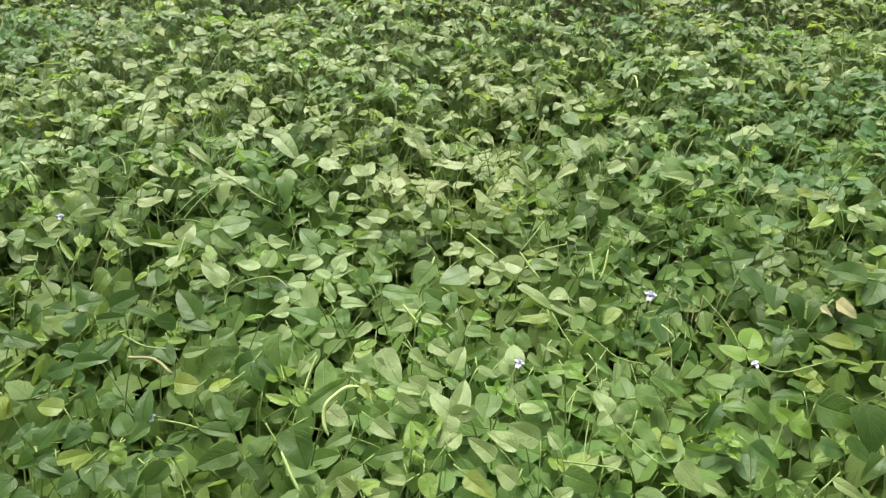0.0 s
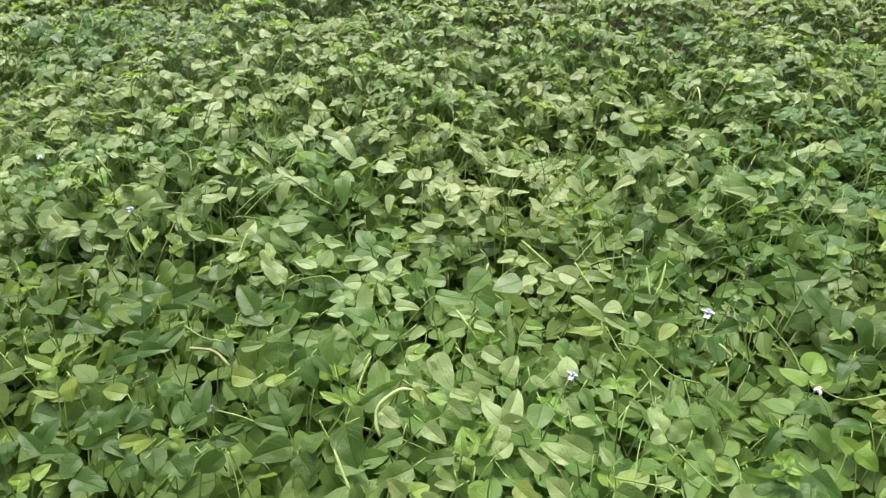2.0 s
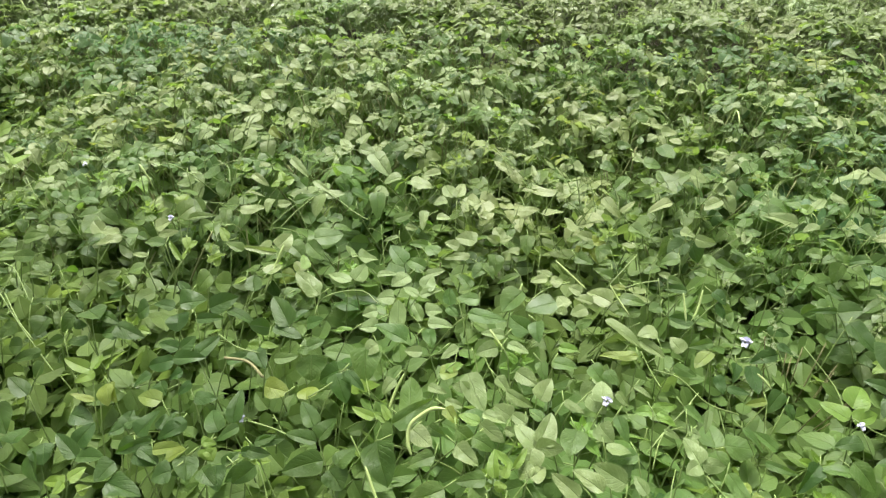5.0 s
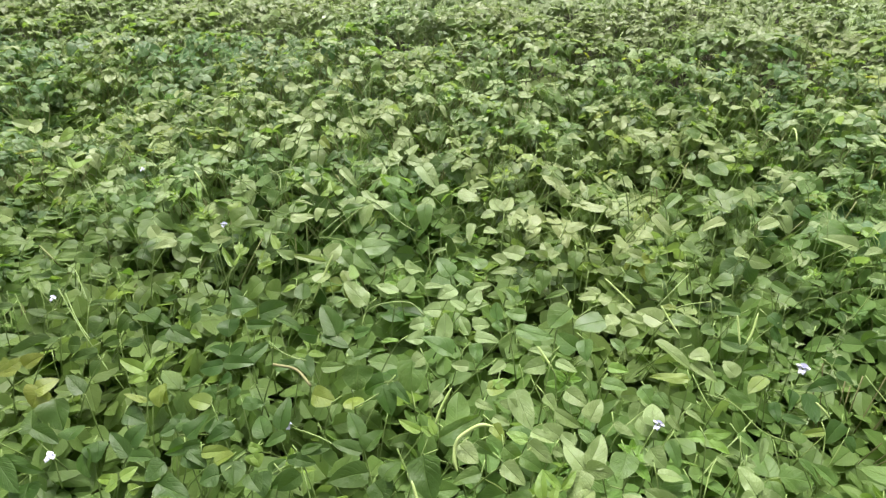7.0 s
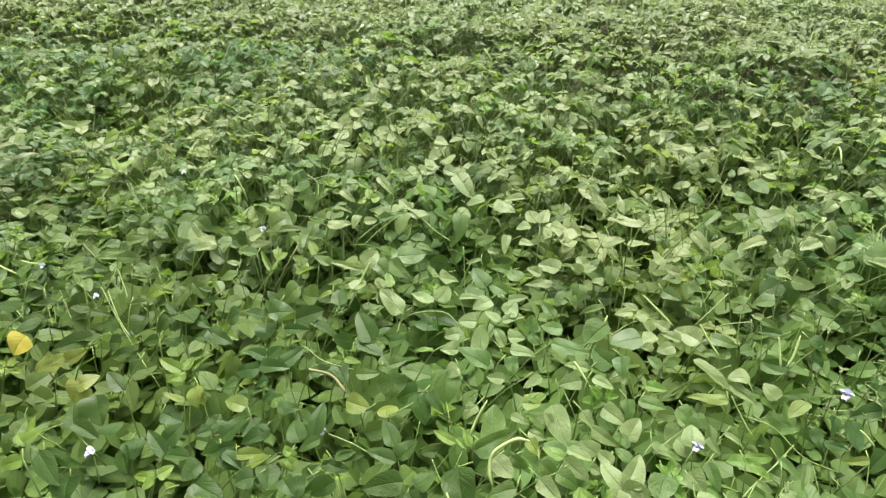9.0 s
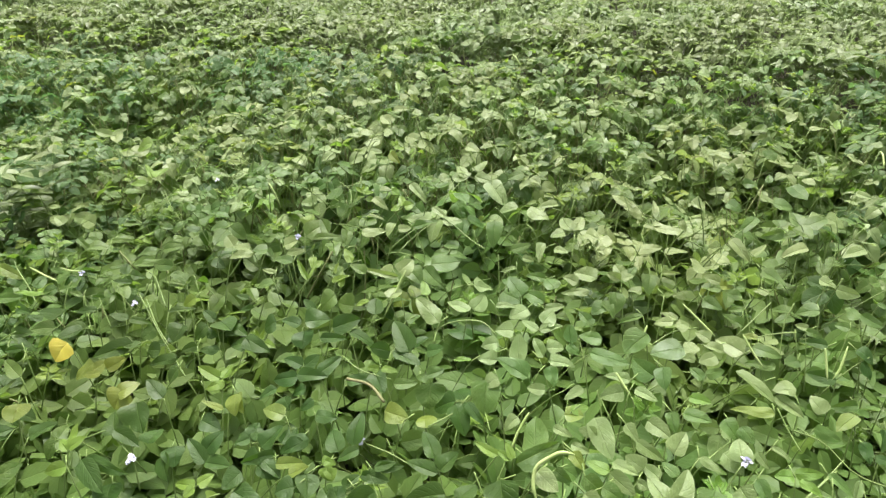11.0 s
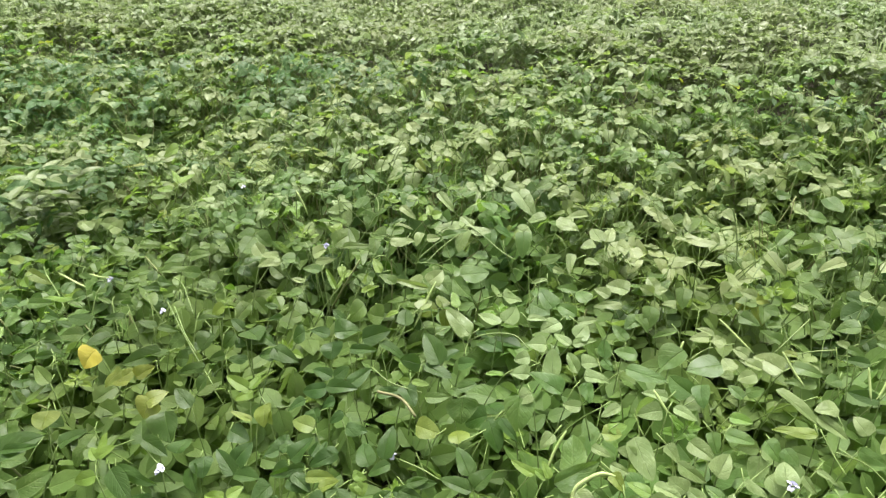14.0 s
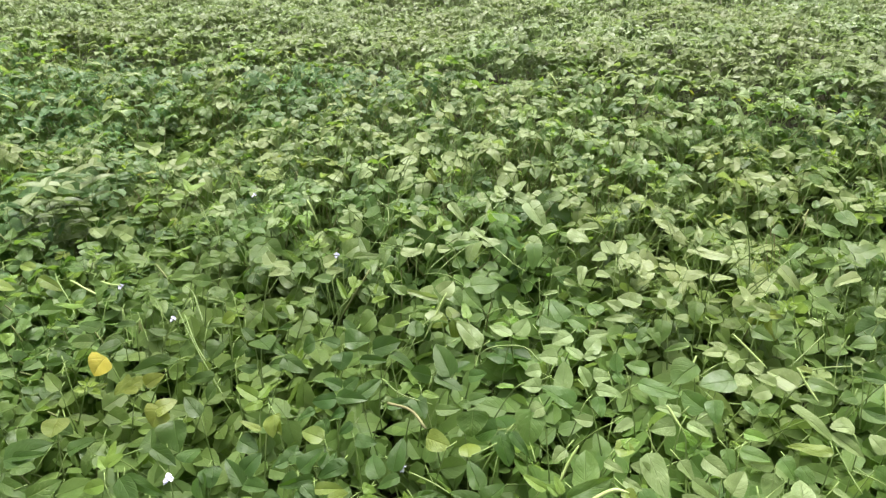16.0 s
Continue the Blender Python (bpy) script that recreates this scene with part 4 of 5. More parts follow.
leaf_at("young", 1.017, 1.406, 0.454, 14, (-27, 18, -84, 43, 55), (27, -18, 109, 77, 34))
leaf_at("young", 1.144, 1.593, 0.453, 14, (-30, -4, -75, 57, 16), (30, 4, -81, 80, 26))
leaf_at("pale", 1.197, 1.570, 0.465, 14, (0, 0, -154, 49, 38))
leaf_at("deep", 1.124, 1.409, 0.471, 14, (0, 0, -59, 62, 34))
leaf_at("pale", 1.069, 1.401, 0.462, 14, (36, 26, -161, 42, 32), (-39, 4, -61, 43, 26), (3, -30, -81, 28, 26))
leaf_at("pale", 0.764, 1.455, 0.439, 14, (0, 0, 85, 38, 30))
leaf_at("deep", 0.877, 1.446, 0.439, 14, (0, 0, 107, 62, 29))
leaf_at("pale", 1.126, 1.835, 0.472, 14, (-1, 6, 54, 36, 35), (1, -6, -89, 57, 24))
leaf_at("green", 1.122, 1.774, 0.456, 14, (0, 0, -111, 54, 34))
leaf_at("pale", 1.314, 1.825, 0.498, 14, (16, 17, -125, 59, 55), (-15, -17, -136, 36, 29))
leaf_at("aged", -1.789, 1.065, 0.414, 24, (-18, 11, 84, 81, 30), (18, -11, -103, 85, 31))
leaf_at("young", -1.737, 1.013, 0.420, 24, (0, 0, -129, 38, 30))
leaf_at("green", -1.562, 1.058, 0.445, 24, (-47, 17, 88, 70, 21), (46, -16, 85, 64, 16))
leaf_at("green", -1.568, 0.889, 0.457, 24, (0, 0, -74, 64, 27))
leaf_at("young", -1.471, 0.938, 0.453, 24, (0, 0, 98, 96, 16))
leaf_at("deep", -1.617, 0.863, 0.470, 24, (0, 0, -74, 45, 24))
leaf_at("green", -1.562, 0.820, 0.461, 24, (0, 0, -66, 36, 38))
leaf_at("deep", -1.494, 0.874, 0.453, 24, (0, 0, -96, 51, 25))
leaf_at("deep", -1.364, 0.858, 0.461, 24, (21, 13, 91, 80, 31), (-21, -13, 83, 47, 18))
leaf_at("green", -1.330, 0.830, 0.458, 24, (0, 0, 105, 62, 33))
leaf_at("deep", -1.261, 0.845, 0.460, 24, (0, 0, 138, 61, 42))
leaf_at("green", -1.618, 1.217, 0.427, 24, (-16, -3, -111, 71, 20), (16, 3, -99, 62, 25))
leaf_at("green", -1.499, 1.210, 0.442, 24, (0, 0, -86, 88, 15))
leaf_at("green", -1.272, 1.142, 0.488, 24, (0, 0, 121, 43, 28))
leaf_at("green", -1.254, 1.142, 0.491, 24, (0, 0, -65, 59, 27))
leaf_at("green", -1.206, 1.061, 0.499, 24, (-53, 5, -70, 81, 18), (52, -5, -103, 40, 26))
leaf_at("green", -1.070, 0.997, 0.516, 24, (0, 0, 98, 46, 13))
leaf_at("deep", -1.159, 0.887, 0.479, 24, (0, 0, 95, 51, 20))
leaf_at("deep", -1.110, 0.878, 0.484, 24, (34, -4, 149, 42, 43), (-35, 5, -93, 57, 16))
leaf_at("green", -1.422, 0.969, 0.462, 24, (-29, -8, 127, 39, 28), (29, 8, 98, 56, 20))
leaf_at("green", -1.349, 0.944, 0.466, 24, (0, 0, 88, 42, 12))
leaf_at("deep", -1.272, 0.906, 0.467, 24, (0, 0, 111, 52, 20))
leaf_at("young", -1.522, 0.753, 0.472, 24, (0, 0, -17, 28, 39))
leaf_at("deep", -1.465, 0.727, 0.466, 24, (0, 0, -65, 33, 25))
leaf_at("deep", -1.351, 0.758, 0.453, 24, (0, 0, 103, 67, 17))
leaf_at("pale", -2.217, 1.458, 0.483, 14, (-80, -14, -68, 114, 29), (79, 14, -72, 127, 27))
leaf_at("pale", -2.115, 1.410, 0.467, 14, (-32, -12, 101, 79, 42), (-9, -22, 16, 61, 45), (42, 34, -95, 110, 59))
leaf_at("young", -2.053, 1.425, 0.455, 14, (0, 0, -107, 107, 33))
leaf_at("pale", -2.154, 1.446, 0.474, 14, (-8, 79, 74, 75, 32), (8, -76, -107, 93, 24))
leaf_at("pale", -2.142, 1.290, 0.476, 24, (0, 0, -92, 72, 16))
leaf_at("pale", -1.819, 1.335, 0.409, 24, (-26, 29, 94, 50, 18), (26, -28, 77, 58, 30))
leaf_at("pale", -1.745, 1.384, 0.406, 24, (19, -22, 104, 61, 38), (-20, 22, 95, 63, 16))
leaf_at("green", -0.848, 1.109, 0.584, 24, (-8, 9, -59, 35, 32), (8, -9, -81, 52, 19))
leaf_at("green", -0.943, 1.107, 0.565, 24, (-7, 7, 91, 55, 22), (7, -7, 121, 57, 22))
leaf_at("young", -0.858, 1.226, 0.581, 24, (0, 0, -19, 39, 33))
leaf_at("young", -0.756, 1.073, 0.588, 24, (-6, 11, -149, 42, 18), (6, -11, -55, 24, 17))
leaf_at("young", -0.666, 1.092, 0.587, 24, (0, 0, 45, 48, 19))
leaf_at("green", -0.406, 1.432, 0.538, 14, (0, 0, -170, 72, 39))
leaf_at("pale", -0.055, 1.634, 0.511, 14, (0, 0, -130, 51, 25))
leaf_at("pale", 0.004, 1.588, 0.496, 14, (0, 0, -80, 54, 20))
leaf_at("green", -0.023, 1.823, 0.507, 14, (0, 0, -126, 44, 23))
leaf_at("pale", -0.050, 1.980, 0.520, 14, (0, 0, -124, 64, 26))
leaf_at("pale", 0.185, 2.103, 0.498, 14, (-14, -2, -81, 59, 30), (14, 2, -123, 58, 23))
leaf_at("green", 0.352, 1.856, 0.461, 14, (0, 0, -85, 57, 51))
leaf_at("green", 0.418, 1.994, 0.458, 14, (0, 0, -143, 75, 57))
leaf_at("green", 0.357, 2.133, 0.487, 14, (0, 0, -41, 58, 45))
leaf_at("pale", 0.039, 1.459, 0.491, 14, (0, 0, -70, 61, 23))
leaf_at("pale", -0.034, 1.427, 0.508, 14, (0, 0, -71, 67, 28))
leaf_at("pale", -0.870, 2.182, 0.605, 14, (-39, 3, -92, 45, 43), (28, -19, -75, 28, 30), (12, 16, -63, 33, 23))
leaf_at("pale", -1.101, 2.091, 0.598, 14, (-34, 33, -115, 56, 23), (33, -33, -71, 36, 45))
leaf_at("pale", -0.858, 1.983, 0.602, 14, (-37, 4, -72, 54, 28), (36, -4, -92, 42, 32))
leaf_at("pale", -0.727, 2.202, 0.580, 14, (-27, 16, -127, 52, 19), (26, -16, -127, 41, 27))
leaf_at("pale", -0.577, 2.081, 0.580, 14, (-22, 3, -96, 43, 46), (21, -3, -78, 46, 48))
leaf_at("pale", -1.166, 2.733, 0.575, 14, (0, 0, -128, 70, 40))
leaf_at("pale", -0.968, 2.440, 0.575, 14, (0, 0, -71, 59, 52))
leaf_at("green", -0.806, 2.245, 0.604, 14, (0, 0, -83, 44, 47))
leaf_at("young", -0.790, 2.228, 0.604, 14, (0, 0, -114, 36, 31))
leaf_at("young", -0.941, 2.166, 0.605, 14, (0, 0, 24, 68, 17))
leaf_at("pale", -0.993, 2.027, 0.602, 14, (0, 0, -36, 49, 27))
leaf_at("pale", -0.584, 1.807, 0.571, 14, (0, 0, -99, 49, 33))
leaf_at("pale", -0.503, 2.076, 0.559, 14, (0, 0, -147, 55, 17))
leaf_at("pale", -0.865, 1.814, 0.592, 14, (0, 0, -82, 29, 43))
leaf_at("aged", -0.797, 1.688, 0.583, 14, (0, 0, -136, 51, 26))
leaf_at("pale", -0.810, 1.772, 0.589, 14, (0, 0, -127, 50, 13))
leaf_at("pale", -0.016, 2.576, 0.532, 14, (0, 0, -88, 45, 49))
leaf_at("pale", 0.164, 2.819, 0.546, 14, (0, 0, -108, 42, 61))
leaf_at("young", -0.057, 2.802, 0.557, 14, (0, 0, -128, 32, 30))
leaf_at("pale", 0.152, 2.721, 0.528, 14, (0, 0, -158, 95, 16))
leaf_at("young", 0.288, 2.594, 0.482, 14, (0, 0, -62, 44, 25))
leaf_at("pale", -0.048, 2.279, 0.533, 14, (0, 0, -138, 43, 33))
leaf_at("pale", 0.111, 2.421, 0.486, 14, (0, 0, -29, 83, 18))
leaf_at("pale", 0.582, 3.154, 0.529, 14, (0, 0, -84, 42, 30))
leaf_at("pale", 0.650, 2.972, 0.503, 14, (3, 32, -122, 44, 35), (-3, -32, -88, 56, 27))
leaf_at("pale", 0.536, 2.793, 0.536, 14, (0, 0, -108, 40, 25))
leaf_at("pale", 0.582, 2.474, 0.510, 14, (0, 0, -114, 41, 22))
leaf_at("pale", 0.526, 2.376, 0.500, 14, (0, 0, -68, 69, 29))
leaf_at("pale", 0.163, 2.125, 0.495, 14, (-9, 11, -118, 53, 24), (9, -11, -101, 65, 25))
leaf_at("young", 0.615, 2.398, 0.501, 14, (0, 0, -6, 53, 23))
stalk_at("pod", (-0.155, 0.609, 0.561), (-0.162, 0.619, 0.573), (-0.164, 0.631, 0.585), (-0.161, 0.641, 0.597), (-0.149, 0.650, 0.607), (-0.129, 0.660, 0.617), (-0.108, 0.661, 0.618))
stalk_at("pod", (-0.211, 0.696, 0.555), (-0.204, 0.716, 0.577), (-0.191, 0.739, 0.603))
stalk_at("pod_on_stalk", (-0.025, 1.012, 0.450), (-0.026, 1.035, 0.477), (-0.022, 1.052, 0.496), (-0.009, 1.074, 0.520), (-0.002, 1.093, 0.540))
stalk_at("pod_on_stalk", (-0.004, 0.789, 0.455), (-0.017, 0.854, 0.526), (-0.023, 0.870, 0.544), (-0.043, 0.886, 0.562), (-0.058, 0.898, 0.576))
stalk_at("peduncle", (-0.062, 0.780, 0.489), (-0.075, 0.829, 0.543), (-0.087, 0.853, 0.568))
stalk_at("pod", (0.236, 1.092, 0.478), (0.209, 1.115, 0.503), (0.190, 1.133, 0.525))
stalk_at("peduncle", (0.305, 1.207, 0.381), (0.302, 1.247, 0.425), (0.306, 1.283, 0.465), (0.321, 1.311, 0.497))
stalk_at("pod", (0.367, 1.122, 0.449), (0.362, 1.146, 0.475), (0.357, 1.165, 0.498))
stalk_at("pod", (0.377, 1.134, 0.433), (0.394, 1.155, 0.457), (0.405, 1.188, 0.493))
stalk_at("peduncle", (0.329, 1.160, 0.404), (0.323, 1.194, 0.441), (0.314, 1.231, 0.483))
stalk_at("peduncle", (0.428, 1.427, 0.392), (0.422, 1.476, 0.446), (0.409, 1.524, 0.499))
stalk_at("runner", (0.193, 1.194, 0.467), (0.230, 1.242, 0.484), (0.268, 1.292, 0.502))
stalk_at("runner", (0.217, 1.187, 0.468), (0.265, 1.210, 0.476), (0.314, 1.224, 0.481))
stalk_at("pod", (0.143, 1.148, 0.495), (0.110, 1.166, 0.515), (0.070, 1.188, 0.539))
stalk_at("runner", (0.018, 1.105, 0.482), (0.053, 1.138, 0.494), (0.106, 1.159, 0.503))
stalk_at("runner", (-0.953, 0.797, 0.430), (-1.015, 0.839, 0.444), (-1.080, 0.883, 0.460), (-1.186, 0.962, 0.489))
stalk_at("pod", (-0.555, 0.998, 0.525), (-0.539, 1.038, 0.569), (-0.526, 1.070, 0.604))
stalk_at("runner", (-0.479, 0.835, 0.510), (-0.547, 0.841, 0.512), (-0.597, 0.863, 0.520))
stalk_at("dry_stalk", (-0.466, 0.764, 0.523), (-0.505, 0.790, 0.532), (-0.553, 0.793, 0.533))
stalk_at("runner", (-1.081, 0.559, 0.423), (-1.041, 0.592, 0.435), (-1.006, 0.617, 0.443))
stalk_at("peduncle", (-0.958, 0.610, 0.395), (-0.986, 0.620, 0.405), (-1.009, 0.629, 0.416))
stalk_at("runner", (-0.392, 0.678, 0.478), (-0.428, 0.687, 0.482), (-0.474, 0.694, 0.484))
stalk_at("runner", (-0.368, 0.729, 0.525), (-0.347, 0.745, 0.531), (-0.330, 0.759, 0.537))
stalk_at("pod_on_stalk", (-0.257, 0.627, 0.568), (-0.239, 0.608, 0.548), (-0.222, 0.590, 0.528))
stalk_at("runner", (0.259, 0.803, 0.389), (0.285, 0.837, 0.401), (0.327, 0.884, 0.419), (0.362, 0.927, 0.435))
stalk_at("runner", (0.430, 0.886, 0.431), (0.374, 0.901, 0.436), (0.326, 0.944, 0.452), (0.275, 0.957, 0.456))
stalk_at("runner", (0.287, 0.917, 0.446), (0.269, 0.949, 0.457), (0.250, 0.989, 0.473))
stalk_at("peduncle", (-0.229, 1.198, 0.487), (-0.236, 1.216, 0.506), (-0.253, 1.228, 0.519))
stalk_at("peduncle", (-0.336, 1.195, 0.434), (-0.349, 1.242, 0.486), (-0.362, 1.285, 0.533))
stalk_at("peduncle", (-0.346, 1.175, 0.483), (-0.339, 1.196, 0.507), (-0.330, 1.218, 0.531))
stalk_at("runner", (-0.427, 0.950, 0.518), (-0.424, 0.982, 0.531), (-0.392, 1.005, 0.539), (-0.338, 1.014, 0.542), (-0.300, 0.989, 0.533))
stalk_at("pod", (0.519, 0.978, 0.416), (0.504, 0.989, 0.428), (0.491, 0.997, 0.436))
stalk_at("peduncle", (-0.928, 1.490, 0.497), (-0.947, 1.541, 0.554), (-0.925, 1.554, 0.569))
stalk_at("peduncle", (-1.209, 0.906, 0.398), (-1.211, 0.934, 0.428), (-1.174, 0.998, 0.499))
stalk_at("peduncle", (-0.985, 1.054, 0.515), (-0.970, 1.080, 0.542), (-0.955, 1.104, 0.570))
stalk_at("pod", (-0.186, 0.524, 0.541), (-0.202, 0.544, 0.563), (-0.216, 0.564, 0.585))
stalk_at("runner", (0.681, 0.973, 0.362), (0.671, 1.037, 0.384), (0.625, 1.118, 0.414))
stalk_at("runner", (0.658, 0.928, 0.410), (0.721, 0.899, 0.399), (0.809, 0.918, 0.406))
stalk_at("runner", (0.317, 0.683, 0.502), (0.351, 0.648, 0.488), (0.382, 0.622, 0.479))
stalk_at("runner", (0.258, 0.754, 0.404), (0.280, 0.817, 0.427), (0.338, 0.884, 0.451))
stalk_at("runner", (0.205, 0.579, 0.549), (0.274, 0.572, 0.546), (0.299, 0.565, 0.544))
stalk_at("peduncle", (-0.837, 1.404, 0.428), (-0.848, 1.430, 0.458), (-0.829, 1.535, 0.574))
stalk_at("peduncle", (-0.570, 1.102, 0.510), (-0.561, 1.128, 0.539), (-0.563, 1.162, 0.577))
stalk_at("peduncle", (-2.065, 1.691, 0.414), (-2.053, 1.712, 0.436), (-2.037, 1.734, 0.461))
stalk_at("peduncle", (-1.445, 1.435, 0.339), (-1.493, 1.469, 0.376), (-1.567, 1.521, 0.434))
stalk_at("peduncle", (-1.372, 1.360, 0.395), (-1.400, 1.400, 0.439), (-1.402, 1.423, 0.465))
stalk_at("runner", (-1.001, 1.145, 0.519), (-1.046, 1.182, 0.533), (-1.080, 1.208, 0.542))
stalk_at("peduncle", (-1.015, 1.688, 0.464), (-1.047, 1.731, 0.512), (-1.084, 1.762, 0.546), (-1.126, 1.786, 0.573))
stalk_at("peduncle", (-0.833, 1.405, 0.414), (-0.836, 1.462, 0.477), (-0.837, 1.519, 0.542), (-0.816, 1.550, 0.575))
stalk_at("runner", (-0.815, 1.415, 0.543), (-0.837, 1.462, 0.561), (-0.880, 1.488, 0.570))
stalk_at("peduncle", (-0.669, 1.678, 0.516), (-0.679, 1.715, 0.556), (-0.667, 1.741, 0.584))
stalk_at("peduncle", (-0.705, 1.633, 0.535), (-0.711, 1.652, 0.557), (-0.716, 1.674, 0.581))
stalk_at("runner", (-0.645, 1.261, 0.515), (-0.610, 1.318, 0.536), (-0.551, 1.381, 0.560), (-0.498, 1.361, 0.553), (-0.442, 1.325, 0.539), (-0.399, 1.304, 0.531))
stalk_at("runner", (-0.617, 1.248, 0.518), (-0.589, 1.304, 0.539), (-0.546, 1.365, 0.561))
stalk_at("peduncle", (0.054, 1.564, 0.402), (0.053, 1.608, 0.451), (0.050, 1.663, 0.512))
stalk_at("peduncle", (-0.072, 2.022, 0.411), (-0.080, 2.077, 0.471), (-0.089, 2.131, 0.531))
stalk_at("peduncle", (-0.139, 1.815, 0.446), (-0.141, 1.852, 0.488), (-0.145, 1.890, 0.530))
stalk_at("runner", (-0.119, 1.402, 0.492), (-0.147, 1.442, 0.506), (-0.172, 1.458, 0.512))
stalk_at("peduncle", (0.286, 1.988, 0.446), (0.246, 2.011, 0.471), (0.218, 2.022, 0.484))
stalk_at("peduncle", (0.733, 1.851, 0.386), (0.705, 1.890, 0.430), (0.682, 1.917, 0.460))
stalk_at("peduncle", (0.160, 1.648, 0.441), (0.178, 1.682, 0.480), (0.191, 1.706, 0.507))
stalk_at("runner", (0.727, 1.752, 0.418), (0.742, 1.803, 0.437), (0.776, 1.834, 0.448), (0.814, 1.853, 0.455))
stalk_at("runner", (0.393, 2.272, 0.495), (0.440, 2.250, 0.487), (0.482, 2.189, 0.466))
stalk_at("peduncle", (0.487, 2.132, 0.418), (0.487, 2.159, 0.448), (0.488, 2.179, 0.470))
stalk_at("peduncle", (1.095, 1.930, 0.366), (1.121, 1.956, 0.395), (1.127, 1.975, 0.418), (1.109, 2.009, 0.455), (1.071, 2.032, 0.480))
stalk_at("runner", (0.739, 1.759, 0.414), (0.754, 1.814, 0.435), (0.802, 1.850, 0.448), (0.835, 1.873, 0.456))
stalk_at("pod", (-1.453, 0.971, 0.474), (-1.494, 0.976, 0.481), (-1.552, 0.986, 0.491))
stalk_at("pod", (-1.394, 1.002, 0.494), (-1.429, 1.000, 0.491), (-1.463, 1.002, 0.493))
stalk_at("runner", (-1.509, 0.932, 0.421), (-1.556, 0.965, 0.432), (-1.637, 1.011, 0.449), (-1.667, 1.033, 0.457))
stalk_at("runner", (-1.446, 0.742, 0.445), (-1.426, 0.767, 0.455), (-1.406, 0.793, 0.464))
stalk_at("peduncle", (-1.297, 0.887, 0.399), (-1.324, 0.917, 0.433), (-1.350, 0.948, 0.466))
stalk_at("peduncle", (-1.294, 0.895, 0.403), (-1.310, 0.921, 0.432), (-1.331, 0.953, 0.467))
stalk_at("peduncle", (-1.245, 0.901, 0.419), (-1.280, 0.929, 0.451), (-1.301, 0.946, 0.469))
stalk_at("peduncle", (-1.210, 0.911, 0.411), (-1.230, 0.947, 0.449), (-1.253, 0.973, 0.479))
stalk_at("peduncle", (-1.201, 0.915, 0.402), (-1.204, 0.948, 0.438), (-1.178, 1.004, 0.500))
stalk_at("runner", (-1.025, 0.849, 0.459), (-1.081, 0.886, 0.473), (-1.152, 0.946, 0.494))
stalk_at("runner", (-1.124, 0.968, 0.459), (-1.165, 1.006, 0.474), (-1.204, 1.040, 0.485), (-1.241, 1.054, 0.490))
stalk_at("peduncle", (-2.071, 1.709, 0.434), (-2.058, 1.721, 0.447), (-2.043, 1.734, 0.463))
stalk_at("runner", (-1.428, 1.419, 0.399), (-1.504, 1.475, 0.419), (-1.558, 1.526, 0.437))
stalk_at("peduncle", (-1.204, 2.389, 0.503), (-1.247, 2.429, 0.548), (-1.294, 2.461, 0.584))
stalk_at("peduncle", (-1.204, 2.463, 0.527), (-1.211, 2.485, 0.552), (-1.218, 2.506, 0.575))
stalk_at("peduncle", (-1.243, 2.724, 0.480), (-1.279, 2.769, 0.530), (-1.319, 2.814, 0.581))
stalk_at("runner", (0.654, 2.458, 0.486), (0.653, 2.493, 0.499), (0.674, 2.534, 0.514))
stalk_at("peduncle", (-0.089, 2.180, 0.500), (-0.096, 2.201, 0.523), (-0.111, 2.214, 0.538))
flower_at(-0.490, 0.700, 0.480, 24, 0.66)
flower_at(-0.924, 0.587, 0.419, -34, 0.98)
flower_at(0.155, 0.768, 0.557, -26, 0.78)
flower_at(0.499, 1.111, 0.415, -22, 1.16)
flower_at(-1.173, 0.931, 0.486, -26, 0.73)
flower_at(-1.433, 1.029, 0.461, 24, 0.71)
flower_at(0.663, 0.905, 0.414, 29, 0.77)
flower_at(-0.840, 1.158, 0.587, 6, 0.72)
flower_at(-1.341, 1.535, 0.495, -37, 0.73)



def room_at(x, y, z):
    """The height that a leaf may have at x, y beside the set ones, or None where there is no room."""
    for hx, hy, hz in SPOTS:
        d = (x - hx) ** 2 + (y - hy) ** 2
        if d < 0.0025:
            return None
        if d < 0.0115:
            z = min(z, hz - 0.045)
    for hx, hy, hz in POD_SPOTS:
        if (x - hx) ** 2 + (y - hy) ** 2 < 0.0056:
            z = min(z, hz - 0.05)
    return z


LABELS = {"near": "bushy green cowpea plant with pointed leaflets, close to its neighbours",
          "far": "green cowpea plant in the dense crop, leaves tangled with its neighbours"}


def deep_green(x, y):
    """Two patches of the field are of a darker green."""
    return max(0.95 * math.exp(-((x + 0.70) / 0.50) ** 2 - ((y - 0.62) / 0.33) ** 2), 0.85 * math.exp(-((x - 0.74) / 0.42) ** 2 - ((y - 1.08) / 0.45) ** 2))


def lush(x, y):
    """Where the plants are of a cooler, fresher green."""
    spots = ((1.35, 2.1, 0.4), (1.15, 1.7, 0.25), (-3.0, 2.3, 0.5), (-2.1, 1.5, 0.3), (-1.6, 2.55, 0.35), (0.75, 3.0, 0.25))
    return max(0.9 * math.exp(-((x - a) ** 2 + (y - b) ** 2) / (r * r)) for a, b, r in spots)


